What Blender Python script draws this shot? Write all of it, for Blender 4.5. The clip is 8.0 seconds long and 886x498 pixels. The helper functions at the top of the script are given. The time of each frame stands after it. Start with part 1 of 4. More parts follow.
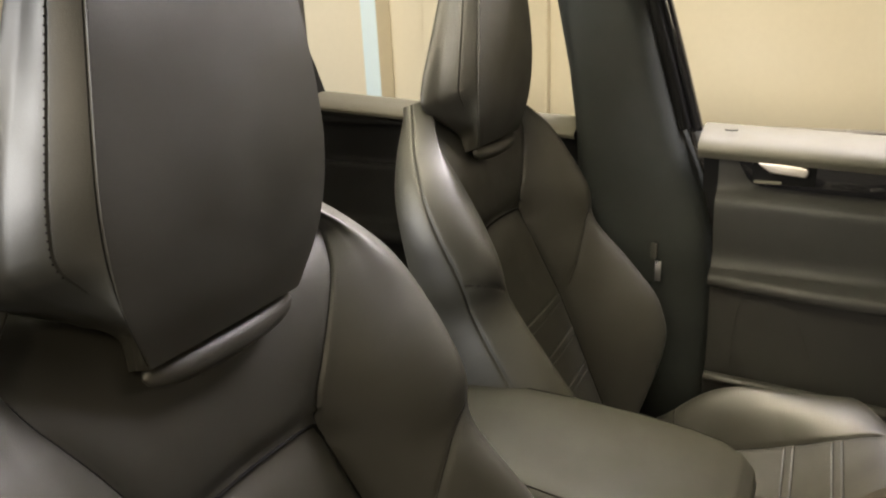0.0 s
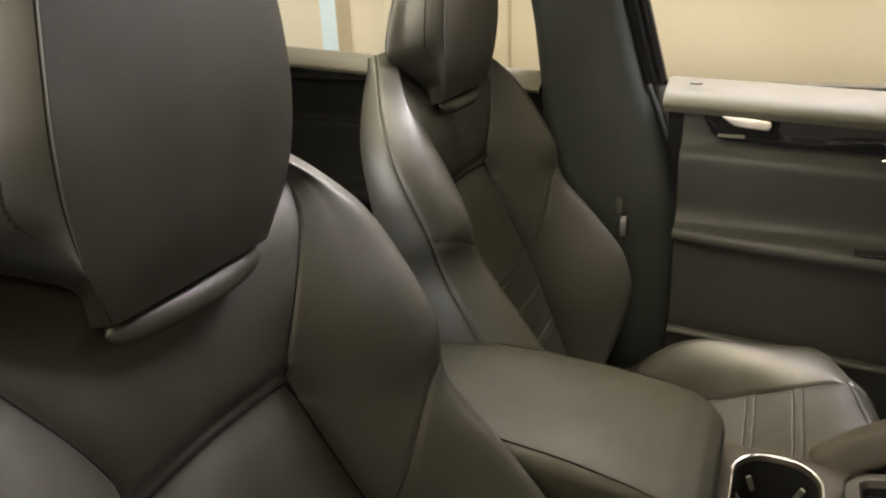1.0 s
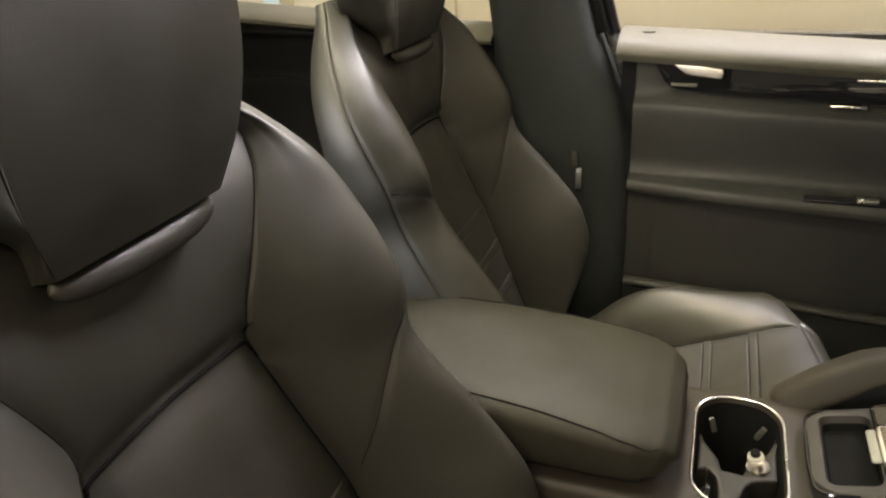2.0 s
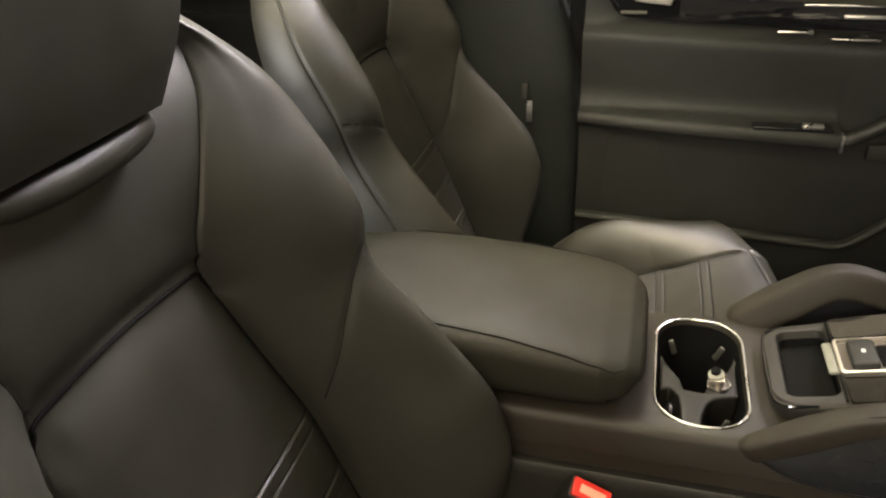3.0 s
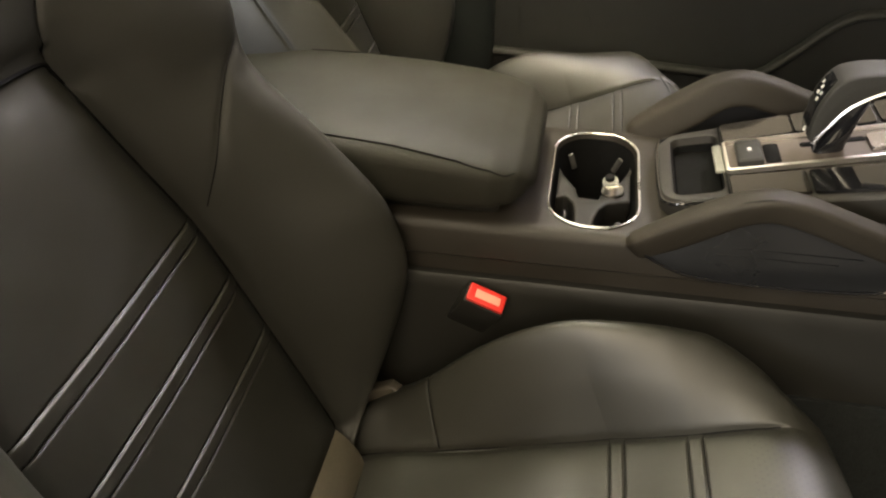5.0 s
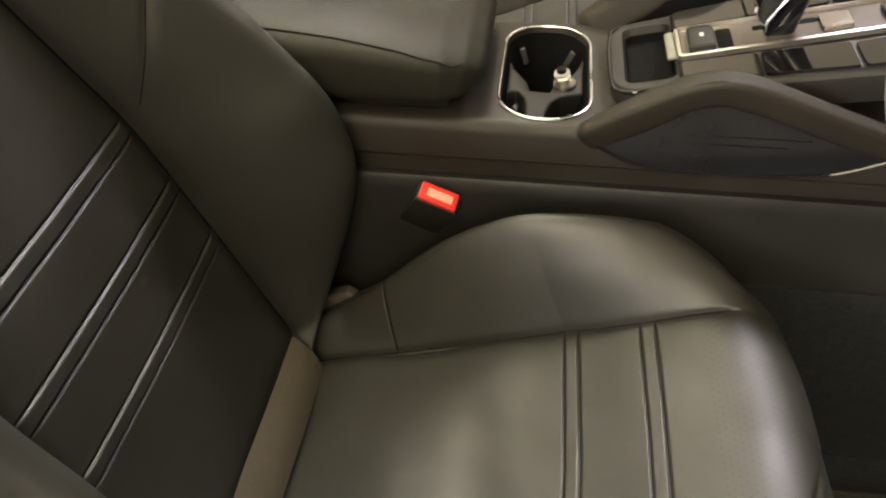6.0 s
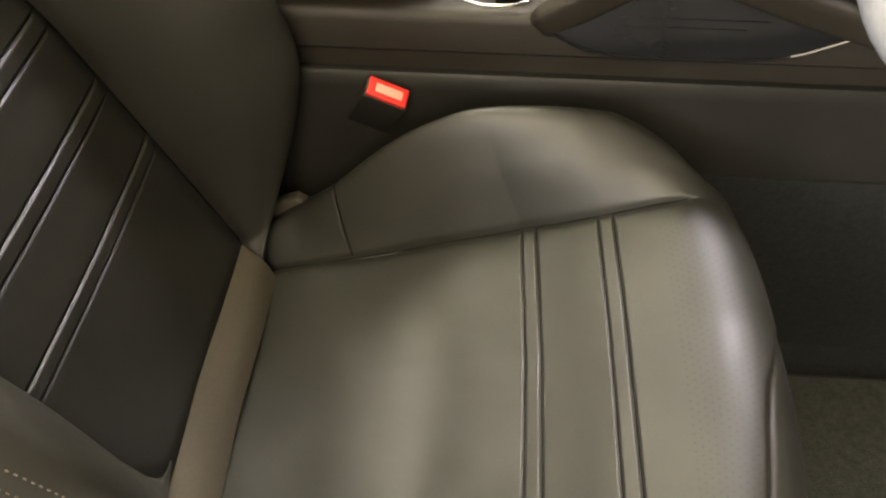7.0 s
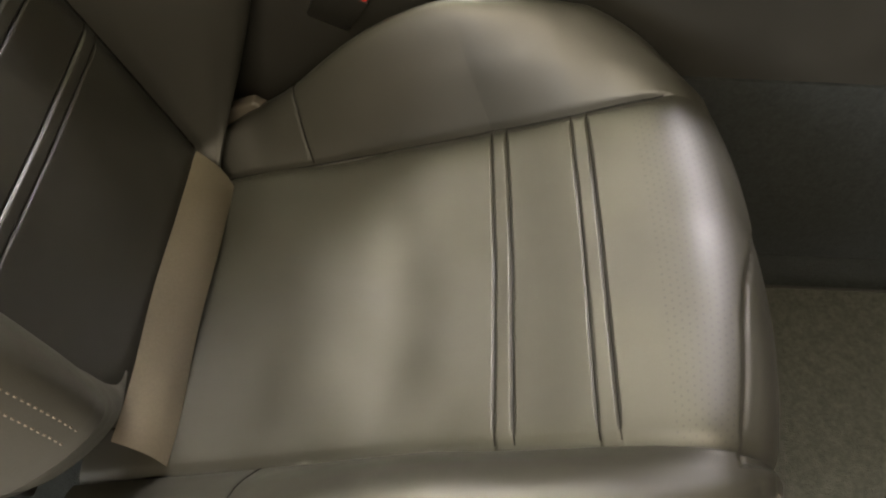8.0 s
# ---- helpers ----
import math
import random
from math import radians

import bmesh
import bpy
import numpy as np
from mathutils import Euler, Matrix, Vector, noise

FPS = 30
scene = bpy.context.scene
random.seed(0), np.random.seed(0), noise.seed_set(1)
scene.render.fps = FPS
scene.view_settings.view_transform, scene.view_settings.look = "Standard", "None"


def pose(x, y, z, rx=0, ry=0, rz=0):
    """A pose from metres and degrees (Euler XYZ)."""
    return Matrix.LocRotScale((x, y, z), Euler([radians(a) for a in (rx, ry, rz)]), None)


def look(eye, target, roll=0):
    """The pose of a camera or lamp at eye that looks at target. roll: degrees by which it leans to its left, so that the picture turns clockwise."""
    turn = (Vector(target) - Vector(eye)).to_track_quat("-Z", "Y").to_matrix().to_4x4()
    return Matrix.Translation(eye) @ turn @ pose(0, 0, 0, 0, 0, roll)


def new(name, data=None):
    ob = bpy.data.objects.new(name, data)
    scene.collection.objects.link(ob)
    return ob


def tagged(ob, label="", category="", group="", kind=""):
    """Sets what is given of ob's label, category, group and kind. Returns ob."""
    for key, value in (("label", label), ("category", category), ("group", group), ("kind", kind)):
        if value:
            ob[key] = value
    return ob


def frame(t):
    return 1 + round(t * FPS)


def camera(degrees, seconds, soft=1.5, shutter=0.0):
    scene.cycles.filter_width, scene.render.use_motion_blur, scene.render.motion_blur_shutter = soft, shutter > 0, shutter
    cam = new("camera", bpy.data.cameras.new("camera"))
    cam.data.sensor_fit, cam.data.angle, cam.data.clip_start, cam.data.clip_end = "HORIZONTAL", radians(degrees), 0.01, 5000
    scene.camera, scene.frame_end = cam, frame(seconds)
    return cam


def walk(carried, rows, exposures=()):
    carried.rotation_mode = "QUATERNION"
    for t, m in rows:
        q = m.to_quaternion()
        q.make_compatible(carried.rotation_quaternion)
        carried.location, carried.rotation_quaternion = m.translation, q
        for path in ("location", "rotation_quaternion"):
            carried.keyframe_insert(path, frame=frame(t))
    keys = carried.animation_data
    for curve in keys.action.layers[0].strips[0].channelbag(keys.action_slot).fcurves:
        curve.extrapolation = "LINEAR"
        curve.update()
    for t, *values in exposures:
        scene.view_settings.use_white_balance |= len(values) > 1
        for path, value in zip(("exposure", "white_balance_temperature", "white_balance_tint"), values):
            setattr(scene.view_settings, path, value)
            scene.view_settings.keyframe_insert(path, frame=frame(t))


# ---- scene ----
cam = camera(61.3, 8.0, soft=2.2)
PATH = [
    (0, (-0.07, -0.78, 1.622), (-0.964, 0.885, 0.967), -2.8),
    (0.5, (-0.082, -0.777, 1.613), (-0.92, 0.896, 0.908), -2.6),
    (1, (-0.09, -0.773, 1.605), (-0.873, 0.907, 0.853), -2.4),
    (1.5, (-0.097, -0.768, 1.595), (-0.818, 0.92, 0.8), -2.5),
    (3, (-0.132, -0.754, 1.547), (-0.622, 0.927, 0.579), -2.2),
    (3.5, (-0.124, -0.753, 1.528), (-0.552, 0.902, 0.489), -2.1),
    (4, (-0.107, -0.758, 1.513), (-0.489, 0.864, 0.408), -1.7),
    (5.5, (-0.053, -0.774, 1.458), (-0.336, 0.706, 0.143), -1.8),
    (6, (-0.049, -0.777, 1.442), (-0.269, 0.645, 0.052), -1.6),
    (6.5, (-0.05, -0.776, 1.426), (-0.201, 0.573, -0.043), -0.8),
    (7, (-0.051, -0.775, 1.41), (-0.132, 0.5, -0.129), 0.1),
    (7.5, (-0.052, -0.778, 1.385), (-0.077, 0.432, -0.207), 1.5),
    (8, (-0.051, -0.782, 1.366), (-0.034, 0.361, -0.275), 3.2),
]
walk(cam, [(t, look(eye, target, roll)) for t, eye, target, roll in PATH],
     exposures=[(0, -0.13), (2, -0.22), (3.5, -0.22), (6, -0.18), (7, 0.0), (8, 0.14)])

# ---- world, sun and lamps ----
world = bpy.data.worlds.new("world")
scene.world = world
world.use_nodes = True
world.node_tree.nodes["Background"].inputs[0].default_value = (0.9, 0.85, 0.75, 1)
world.node_tree.nodes["Background"].inputs[1].default_value = 0.05


def area(name, at, target, sx, sy, power, colour, spread=180):
    data = bpy.data.lights.new(name, "AREA")
    data.shape, data.size, data.size_y, data.energy, data.color = "RECTANGLE", sx, sy, power, colour
    data.spread = radians(spread)
    ob = new(name, data)
    ob.matrix_world = look(at, target)
    return ob


# Added lamps, all out of view, placed and coloured to light seats and wall.
COOL, WARM, OLIVE = (0.98, 0.955, 0.93), (1.0, 0.84, 0.60), (1.0, 0.92, 0.62)
area("added_lamp_rear_left", (-1.9, -2.65, 1.95), (-0.5, -0.5, 1.5), 1.7, 0.9, 180, COOL)
area("added_lamp_side", (-0.2, -3.2, 2.3), (-0.3, 0.0, 1.0), 1.6, 1.2, 56, WARM)
area("added_lamp_over_car", (-0.7, 1.05, 2.92), (-0.5, -0.2, 0), 0.9, 0.45, 30, OLIVE)
area("added_lamp_overhead", (-0.6, -0.1, 2.95), (-0.6, -0.1, 0), 0.8, 0.5, 23, OLIVE)
area("added_spot_far_seat", (-0.4, 0.25, 2.95), (0.0, 0.44, 0.85), 0.25, 0.25, 4.5, WARM, 32)
area("added_strip_ahead", (0.36, 1.3, 2.9), (0.36, -0.2, 0.8), 1.7, 0.40, 132, (1.0, 0.92, 0.94), 130)
area("added_lamp_door_side", (-0.15, -1.9, 2.93), (0.0, -0.2, 0.8), 0.8, 0.4, 50, WARM)
area("added_lamp_rear", (-1.6, -1.6, 2.93), (-0.4, 0.2, 1.2), 0.8, 0.4, 38, OLIVE)
area("added_lamp_far_side", (0.4, 1.75, 2.9), (0.4, 1.80, 0), 3.4, 0.3, 13.5, (1.0, 0.80, 0.62))


# ---- materials ----
def node_mat(name):
    m = bpy.data.materials.new(name)
    m.use_nodes = True
    nt = m.node_tree
    return m, nt, nt.nodes["Principled BSDF"]


def surface(name, colour, rough, grain=0.0, grain_scale=900, vary=0.12, vary_scale=14, metal=0.0, coat=0.0, spec=0.5, rough_vary=0.08, wrinkle=0.0):
    """A procedural surface: two scales of colour and gloss variation, and a fine relief."""
    m, nt, b = node_mat(name)
    n, l = nt.nodes, nt.links
    co = n.new("ShaderNodeTexCoord")
    big = n.new("ShaderNodeTexNoise")
    big.inputs["Scale"].default_value, big.inputs["Detail"].default_value = vary_scale, 4
    fine = n.new("ShaderNodeTexNoise")
    fine.inputs["Scale"].default_value, fine.inputs["Detail"].default_value = grain_scale * 0.35, 2
    l.new(co.outputs["Object"], big.inputs["Vector"])
    l.new(co.outputs["Object"], fine.inputs["Vector"])
    add = n.new("ShaderNodeMath")
    add.operation = "ADD"
    l.new(big.outputs["Fac"], add.inputs[0])
    l.new(fine.outputs["Fac"], add.inputs[1])
    ramp = n.new("ShaderNodeMapRange")
    ramp.inputs["From Min"].default_value, ramp.inputs["From Max"].default_value = 0.6, 1.4
    ramp.inputs["To Min"].default_value, ramp.inputs["To Max"].default_value = 1 - vary, 1 + vary
    l.new(add.outputs[0], ramp.inputs["Value"])
    mul = n.new("ShaderNodeVectorMath")
    mul.operation = "SCALE"
    mul.inputs[0].default_value = colour
    l.new(ramp.outputs[0], mul.inputs["Scale"])
    l.new(mul.outputs[0], b.inputs["Base Color"])
    rr = n.new("ShaderNodeMapRange")
    rr.inputs["From Min"].default_value, rr.inputs["From Max"].default_value = 0.3, 0.7
    rr.inputs["To Min"].default_value, rr.inputs["To Max"].default_value = max(rough - rough_vary, 0.03), min(rough + rough_vary, 1)
    l.new(big.outputs["Fac"], rr.inputs["Value"])
    l.new(rr.outputs[0], b.inputs["Roughness"])
    b.inputs["Metallic"].default_value = metal
    b.inputs["Coat Weight"].default_value = coat
    b.inputs["Specular IOR Level"].default_value = spec
    if grain:
        vor = n.new("ShaderNodeTexVoronoi")
        vor.inputs["Scale"].default_value = grain_scale
        l.new(co.outputs["Object"], vor.inputs["Vector"])
        bump = n.new("ShaderNodeBump")
        bump.inputs["Strength"].default_value, bump.inputs["Distance"].default_value = grain, 0.0006
        l.new(vor.outputs["Distance"], bump.inputs["Height"])
        last = bump
        if wrinkle:
            w = n.new("ShaderNodeTexNoise")
            w.inputs["Scale"].default_value, w.inputs["Detail"].default_value = 22, 3
            l.new(co.outputs["Object"], w.inputs["Vector"])
            b2 = n.new("ShaderNodeBump")
            b2.inputs["Strength"].default_value, b2.inputs["Distance"].default_value = wrinkle, 0.006
            l.new(w.outputs["Fac"], b2.inputs["Height"])
            l.new(bump.outputs[0], b2.inputs["Normal"])
            last = b2
        l.new(last.outputs[0], b.inputs["Normal"])
    return m


def perforated(m, w0, w1, pitch=0.0075, radius=0.0011):
    """Adds rows of small punched holes, staggered, between two lines of the panel's own map, to a copy of m."""
    m = m.copy()
    m.name = "perforated_leather"
    nt = m.node_tree
    n, l = nt.nodes, nt.links
    b = n["Principled BSDF"]
    uv = n.new("ShaderNodeUVMap")
    sep = n.new("ShaderNodeSeparateXYZ")
    l.new(uv.outputs[0], sep.inputs[0])

    def mt(op, a, c=None):
        k = n.new("ShaderNodeMath")
        k.operation = op
        for i, v in enumerate((a, c)):
            if v is None:
                continue
            if isinstance(v, (int, float)):
                k.inputs[i].default_value = v
            else:
                l.new(v, k.inputs[i])
        return k.outputs[0]
    row = mt("DIVIDE", sep.outputs[1], pitch * 0.8)
    ri = mt("FLOOR", row)
    shift = mt("MULTIPLY", mt("MODULO", mt("ABSOLUTE", ri), 2.0), 0.5)
    col = mt("FRACT", mt("ADD", mt("DIVIDE", sep.outputs[0], pitch), mt("ADD", shift, 40.0)))
    dx = mt("MULTIPLY", mt("SUBTRACT", col, 0.5), pitch)
    dy = mt("MULTIPLY", mt("SUBTRACT", mt("SUBTRACT", row, ri), 0.5), pitch * 0.8)
    d = mt("SQRT", mt("ADD", mt("MULTIPLY", dx, dx), mt("MULTIPLY", dy, dy)))
    hole = mt("MULTIPLY", mt("LESS_THAN", d, radius), mt("MULTIPLY", mt("GREATER_THAN", sep.outputs[1], w0), mt("LESS_THAN", sep.outputs[1], w1)))
    old = b.inputs["Base Color"].links[0].from_socket
    mix = n.new("ShaderNodeMix")
    mix.data_type = "RGBA"
    l.new(hole, mix.inputs["Factor"])
    l.new(old, mix.inputs["A"])
    mix.inputs["B"].default_value = (0.004, 0.004, 0.004, 1)
    l.new(mix.outputs["Result"], b.inputs["Base Color"])
    return m


LEATHER = surface("black_leather", (0.0168, 0.0162, 0.0123), 0.48, spec=0.62, grain=0.16, grain_scale=1300, wrinkle=0.06)
MATTE = surface("matt_leather", (0.0145, 0.0138, 0.0098), 0.65, spec=0.25, grain=0.2, grain_scale=1300, wrinkle=0.05)
# Door leather lightened in colour to carry the window light on the sills.
LIT_LEATHER = surface("lit_olive_leather", (0.092, 0.087, 0.066), 0.60, spec=0.3, grain=0.2, grain_scale=1100)
SATIN = surface("satin_dark_panel", (0.020, 0.018, 0.0155), 0.13, coat=0.4, spec=0.6, rough_vary=0.03)
RAIL = surface("taupe_rail_leather", (0.0225, 0.0190, 0.0140), 0.55, spec=0.3, grain=0.2, grain_scale=1300)
CLOTHTRIM = surface("dark_pillar_trim", (0.014, 0.0165, 0.0155), 0.7, spec=0.3, grain=0.2, grain_scale=900)
DOORSKIN = surface("door_leather", (0.026, 0.026, 0.024), 0.6, spec=0.35, grain=0.2, grain_scale=1300, wrinkle=0.04)
PERF = perforated(LEATHER, 0.145, 0.222)
DOORLOW = surface("door_lower_plastic", (0.019, 0.0185, 0.017), 0.6, spec=0.35, grain=0.2, grain_scale=1100)
STREAK = surface("light_streak_leather", (0.05, 0.046, 0.036), 0.5, grain=0.3, grain_scale=1300)
FLAP = surface("taupe_leather", (0.185, 0.160, 0.118), 0.5, grain=0.3, grain_scale=1100, wrinkle=0.1)
HINGE = surface("taupe_plastic", (0.055, 0.048, 0.037), 0.5, grain=0.15, grain_scale=1100)
SOFT = surface("soft_touch_plastic", (0.026, 0.0255, 0.0225), 0.6, spec=0.35, grain=0.15, grain_scale=1100)
HARD = surface("grained_hard_plastic", (0.014, 0.0135, 0.0115), 0.52, spec=0.3, grain=0.15, grain_scale=1100)
CONSOLE = surface("console_plastic", (0.0180, 0.0152, 0.0116), 0.52, spec=0.35, grain=0.15, grain_scale=1100)
PIANO = surface("gloss_black", (0.008, 0.008, 0.009), 0.08, coat=0.5, rough_vary=0.03, vary=0.05)
PANEL = surface("satin_black_panel", (0.010, 0.0105, 0.0115), 0.30, spec=0.5, rough_vary=0.05, vary=0.08)
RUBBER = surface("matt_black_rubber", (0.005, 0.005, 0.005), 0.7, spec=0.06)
CHROME = surface("satin_chrome", (0.80, 0.79, 0.77), 0.28, metal=1.0, vary=0.05)
ALU = surface("brushed_aluminium", (0.80, 0.76, 0.71), 0.36, metal=1.0, vary=0.08)
CARPET = surface("black_carpet", (0.015, 0.0165, 0.0165), 0.95, grain=1.0, grain_scale=500, vary=0.35, vary_scale=60, spec=0.1)
MATPILE = surface("black_brown_mat_pile", (0.030, 0.030, 0.025), 0.95, grain=1.0, grain_scale=500, vary=0.35, vary_scale=60, spec=0.1)
RED = surface("red_plastic", (0.55, 0.02, 0.014), 0.45, vary=0.05)
THREAD = surface("grey_thread", (0.15, 0.13, 0.105), 0.7)
PLASTER = surface("cream_plaster", (0.66, 0.61, 0.50), 0.85, grain=0.08, grain_scale=120, vary=0.02, vary_scale=1.5)
GREY = surface("grey_plaster", (0.22, 0.21, 0.19), 0.85, grain=0.3, grain_scale=120, vary=0.06, vary_scale=1.5)
DAYLIT = surface("daylit_plaster", (0.66, 0.80, 0.90), 0.7, vary=0.04, vary_scale=2)
CONCRETE = surface("painted_concrete", (0.33, 0.32, 0.30), 0.6, grain=0.4, grain_scale=80, vary=0.2, vary_scale=3)
CLOTH = surface("dark_headliner", (0.03, 0.03, 0.028), 0.95, grain=0.6, grain_scale=600, spec=0.1)
WHITEP = surface("white_plastic", (0.75, 0.74, 0.70), 0.35, vary=0.04)
PAINT = surface("dark_car_paint", (0.02, 0.02, 0.022), 0.25, coat=1.0, vary=0.05)


# ---- building helpers ----
def thing(name, at, label, category, group="", kind=""):
    ob = new(name)
    ob.location = at
    ob.empty_display_size = 0.05
    return tagged(ob, label, category, group, kind)


def part(name, bm, material, parent=None, label="", smooth=True):
    """Links a bmesh, in world metres, as one mesh under a thing or under a part."""
    if isinstance(bm, bpy.types.Mesh):
        me = bm
    else:
        me = bpy.data.meshes.new(name)
        bmesh.ops.recalc_face_normals(bm, faces=bm.faces)
        bm.to_mesh(me)
        bm.free()
        for p in me.polygons:
            p.use_smooth = smooth
        if smooth:
            me.set_sharp_from_angle(angle=radians(40))
    me.materials.append(material)
    ob = new(name, me)
    if parent:
        ob.parent = parent
        if parent.type == "EMPTY":
            ob.matrix_parent_inverse = Matrix.Translation(-Vector(parent.location))
    if label:
        ob["label"] = label
    return ob


def box(x0, x1, y0, y1, z0, z1, bevel=0.0, segments=2, bm=None, m=None):
    bm = bm or bmesh.new()
    got = bmesh.ops.create_cube(bm, size=1, matrix=(m or Matrix()) @ Matrix.LocRotScale(((x0 + x1) / 2, (y0 + y1) / 2, (z0 + z1) / 2), None, (x1 - x0, y1 - y0, z1 - z0)))
    if bevel:
        vs = set(got["verts"])
        es = [e for e in bm.edges if e.verts[0] in vs and e.verts[1] in vs]
        bmesh.ops.bevel(bm, geom=es, offset=bevel, segments=segments, affect="EDGES", profile=0.6)
    return bm


def cylinder(r0, r1, h, m, n=32, bevel=0.0, bm=None):
    bm = bm or bmesh.new()
    got = bmesh.ops.create_cone(bm, cap_ends=True, segments=n, radius1=r0, radius2=r1, depth=h, matrix=m)
    if bevel:
        vs = set(got["verts"])
        es = [e for e in bm.edges if e.verts[0] in vs and e.verts[1] in vs and any(len(f.verts) > 4 for f in e.link_faces)]
        bmesh.ops.bevel(bm, geom=es, offset=bevel, segments=2, affect="EDGES")
    return bm


def prism(points, axis, a, b, bevel=0.0, bm=None):
    """A polygon in the two other axes, drawn out along one axis from a to b."""
    bm = bm or bmesh.new()
    i = "xyz".index(axis)
    loops = []
    for v in (a, b):
        row = []
        for p, q in points:
            c = [p, q]
            c.insert(i, v)
            row.append(bm.verts.new(c))
        loops.append(row)
    n = len(points)
    new_faces = [bm.faces.new(loops[0]), bm.faces.new(loops[1][::-1])]
    for k in range(n):
        new_faces.append(bm.faces.new((loops[0][k], loops[1][k], loops[1][(k + 1) % n], loops[0][(k + 1) % n])))
    bmesh.ops.recalc_face_normals(bm, faces=new_faces)
    if bevel:
        es = [e for e in bm.edges if e.calc_face_angle(0) > 0.5]
        bmesh.ops.bevel(bm, geom=es, offset=bevel, segments=3, affect="EDGES", profile=0.6)
    return bm


def spline(keys, n):
    """n points, as an array, on a smooth curve through the keys."""
    k = np.array(keys, float)
    p = np.vstack([2 * k[0] - k[1], k, 2 * k[-1] - k[-2]])
    t = np.linspace(0, len(k) - 1 - 1e-9, n)
    i = t.astype(int)
    f = (t - i)[:, None]
    a, b, c, d = p[i], p[i + 1], p[i + 2], p[i + 3]
    return 0.5 * (2 * b + (c - a) * f + (2 * a - 5 * b + 4 * c - d) * f ** 2 + (3 * b - a - 3 * c + d) * f ** 3)


def sweep(path, sections, bm=None, caps=True):
    """A skin over closed sections: one (across, up) outline per path point, across being y where the path runs in the xz plane."""
    bm = bm or bmesh.new()
    rows = []
    for i, (p, sec) in enumerate(zip(path, sections)):
        t = Vector(path[min(i + 1, len(path) - 1)]) - Vector(path[max(i - 1, 0)])
        t.normalize()
        side = Vector((0, 1, 0)) if abs(t.y) < 0.9 else Vector((1, 0, 0))
        up = t.cross(side).normalized()
        side = up.cross(t).normalized()
        if up.z < -0.05:
            up, side = -up, side
        rows.append([bm.verts.new(Vector(p) + side * a + up * b) for a, b in sec])
    n = len(rows[0])
    for r, s in zip(rows, rows[1:]):
        for k in range(n):
            bm.faces.new((r[k], r[(k + 1) % n], s[(k + 1) % n], s[k]))
    if caps:
        bm.faces.new(rows[0][::-1])
        bm.faces.new(rows[-1])
    return bm


def oval(a, b, n=20, power=2.6):
    out = []
    for k in range(n):
        t = 2 * math.pi * k / n
        c, s = math.cos(t), math.sin(t)
        out.append((a * math.copysign(abs(c) ** (2 / power), c), b * math.copysign(abs(s) ** (2 / power), s)))
    return out


def thread(points, r=0.0012, n=6, closed=False):
    """A thin round cord along points."""
    bm = bmesh.new()
    pts = [Vector(p) for p in points]
    rows = []
    m = len(pts)
    for i, p in enumerate(pts):
        t = (pts[(i + 1) % m if closed else min(i + 1, m - 1)] - pts[(i - 1) % m if closed else max(i - 1, 0)]).normalized()
        a = t.orthogonal() if abs(t.z) > 0.95 else t.cross(Vector((0, 0, 1)))
        a.normalize()
        b = t.cross(a)
        rows.append([bm.verts.new(p + (a * math.cos(2 * math.pi * k / n) + b * math.sin(2 * math.pi * k / n)) * r) for k in range(n)])
    pairs = list(zip(rows, rows[1:])) + ([(rows[-1], rows[0])] if closed else [])
    for q, s in pairs:
        for k in range(n):
            bm.faces.new((q[k], q[(k + 1) % n], s[(k + 1) % n], s[k]))
    return bm


def pieces(points, normals, uv, region, names):
    """Splits one fine grid of points (rows x columns x 3) by the regions of its cells into meshes that share the whole grid's normals."""
    out = {}
    a0, b0 = region.shape[0] // 2, region.shape[1] // 2
    turn = np.cross(points[a0, b0 + 1] - points[a0, b0], points[a0 + 1, b0] - points[a0, b0]) @ normals[a0, b0] < 0
    for key, name in names.items():
        cells = np.argwhere(region == key)
        if not len(cells):
            continue
        index, verts, norms, uvs, faces = {}, [], [], [], []
        for r, c in cells:
            face = []
            for a, b in ((r, c), (r, c + 1), (r + 1, c + 1), (r + 1, c)):
                if (a, b) not in index:
                    index[a, b] = len(verts)
                    verts.append(tuple(points[a, b]))
                    norms.append(tuple(normals[a, b]))
                    uvs.append(tuple(uv[a, b]))
                face.append(index[a, b])
            faces.append(face[::-1] if turn else face)
        me = bpy.data.meshes.new(name)
        me.from_pydata(verts, [], faces)
        layer = me.uv_layers.new(name="map")
        for loop in me.loops:
            layer.data[loop.index].uv = uvs[loop.vertex_index]
        for p in me.polygons:
            p.use_smooth = True
        me.normals_split_custom_set_from_vertices(norms)
        out[key] = me
    return out


def grid_normals(p, flip=1):
    du, dv = np.gradient(p, axis=1), np.gradient(p, axis=0)
    n = np.cross(du, dv) * flip
    return n / np.maximum(np.linalg.norm(n, axis=2, keepdims=True), 1e-12)


def line_distance(u, v, line):
    """The distance of each (u, v) from a polyline."""
    best = np.full(u.shape, 9.0)
    for (a, b), (c, d) in zip(line, line[1:]):
        ex, ey = c - a, d - b
        t = np.clip(((u - a) * ex + (v - b) * ey) / (ex * ex + ey * ey + 1e-12), 0, 1)
        best = np.minimum(best, np.hypot(u - a - t * ex, v - b - t * ey))
    return best


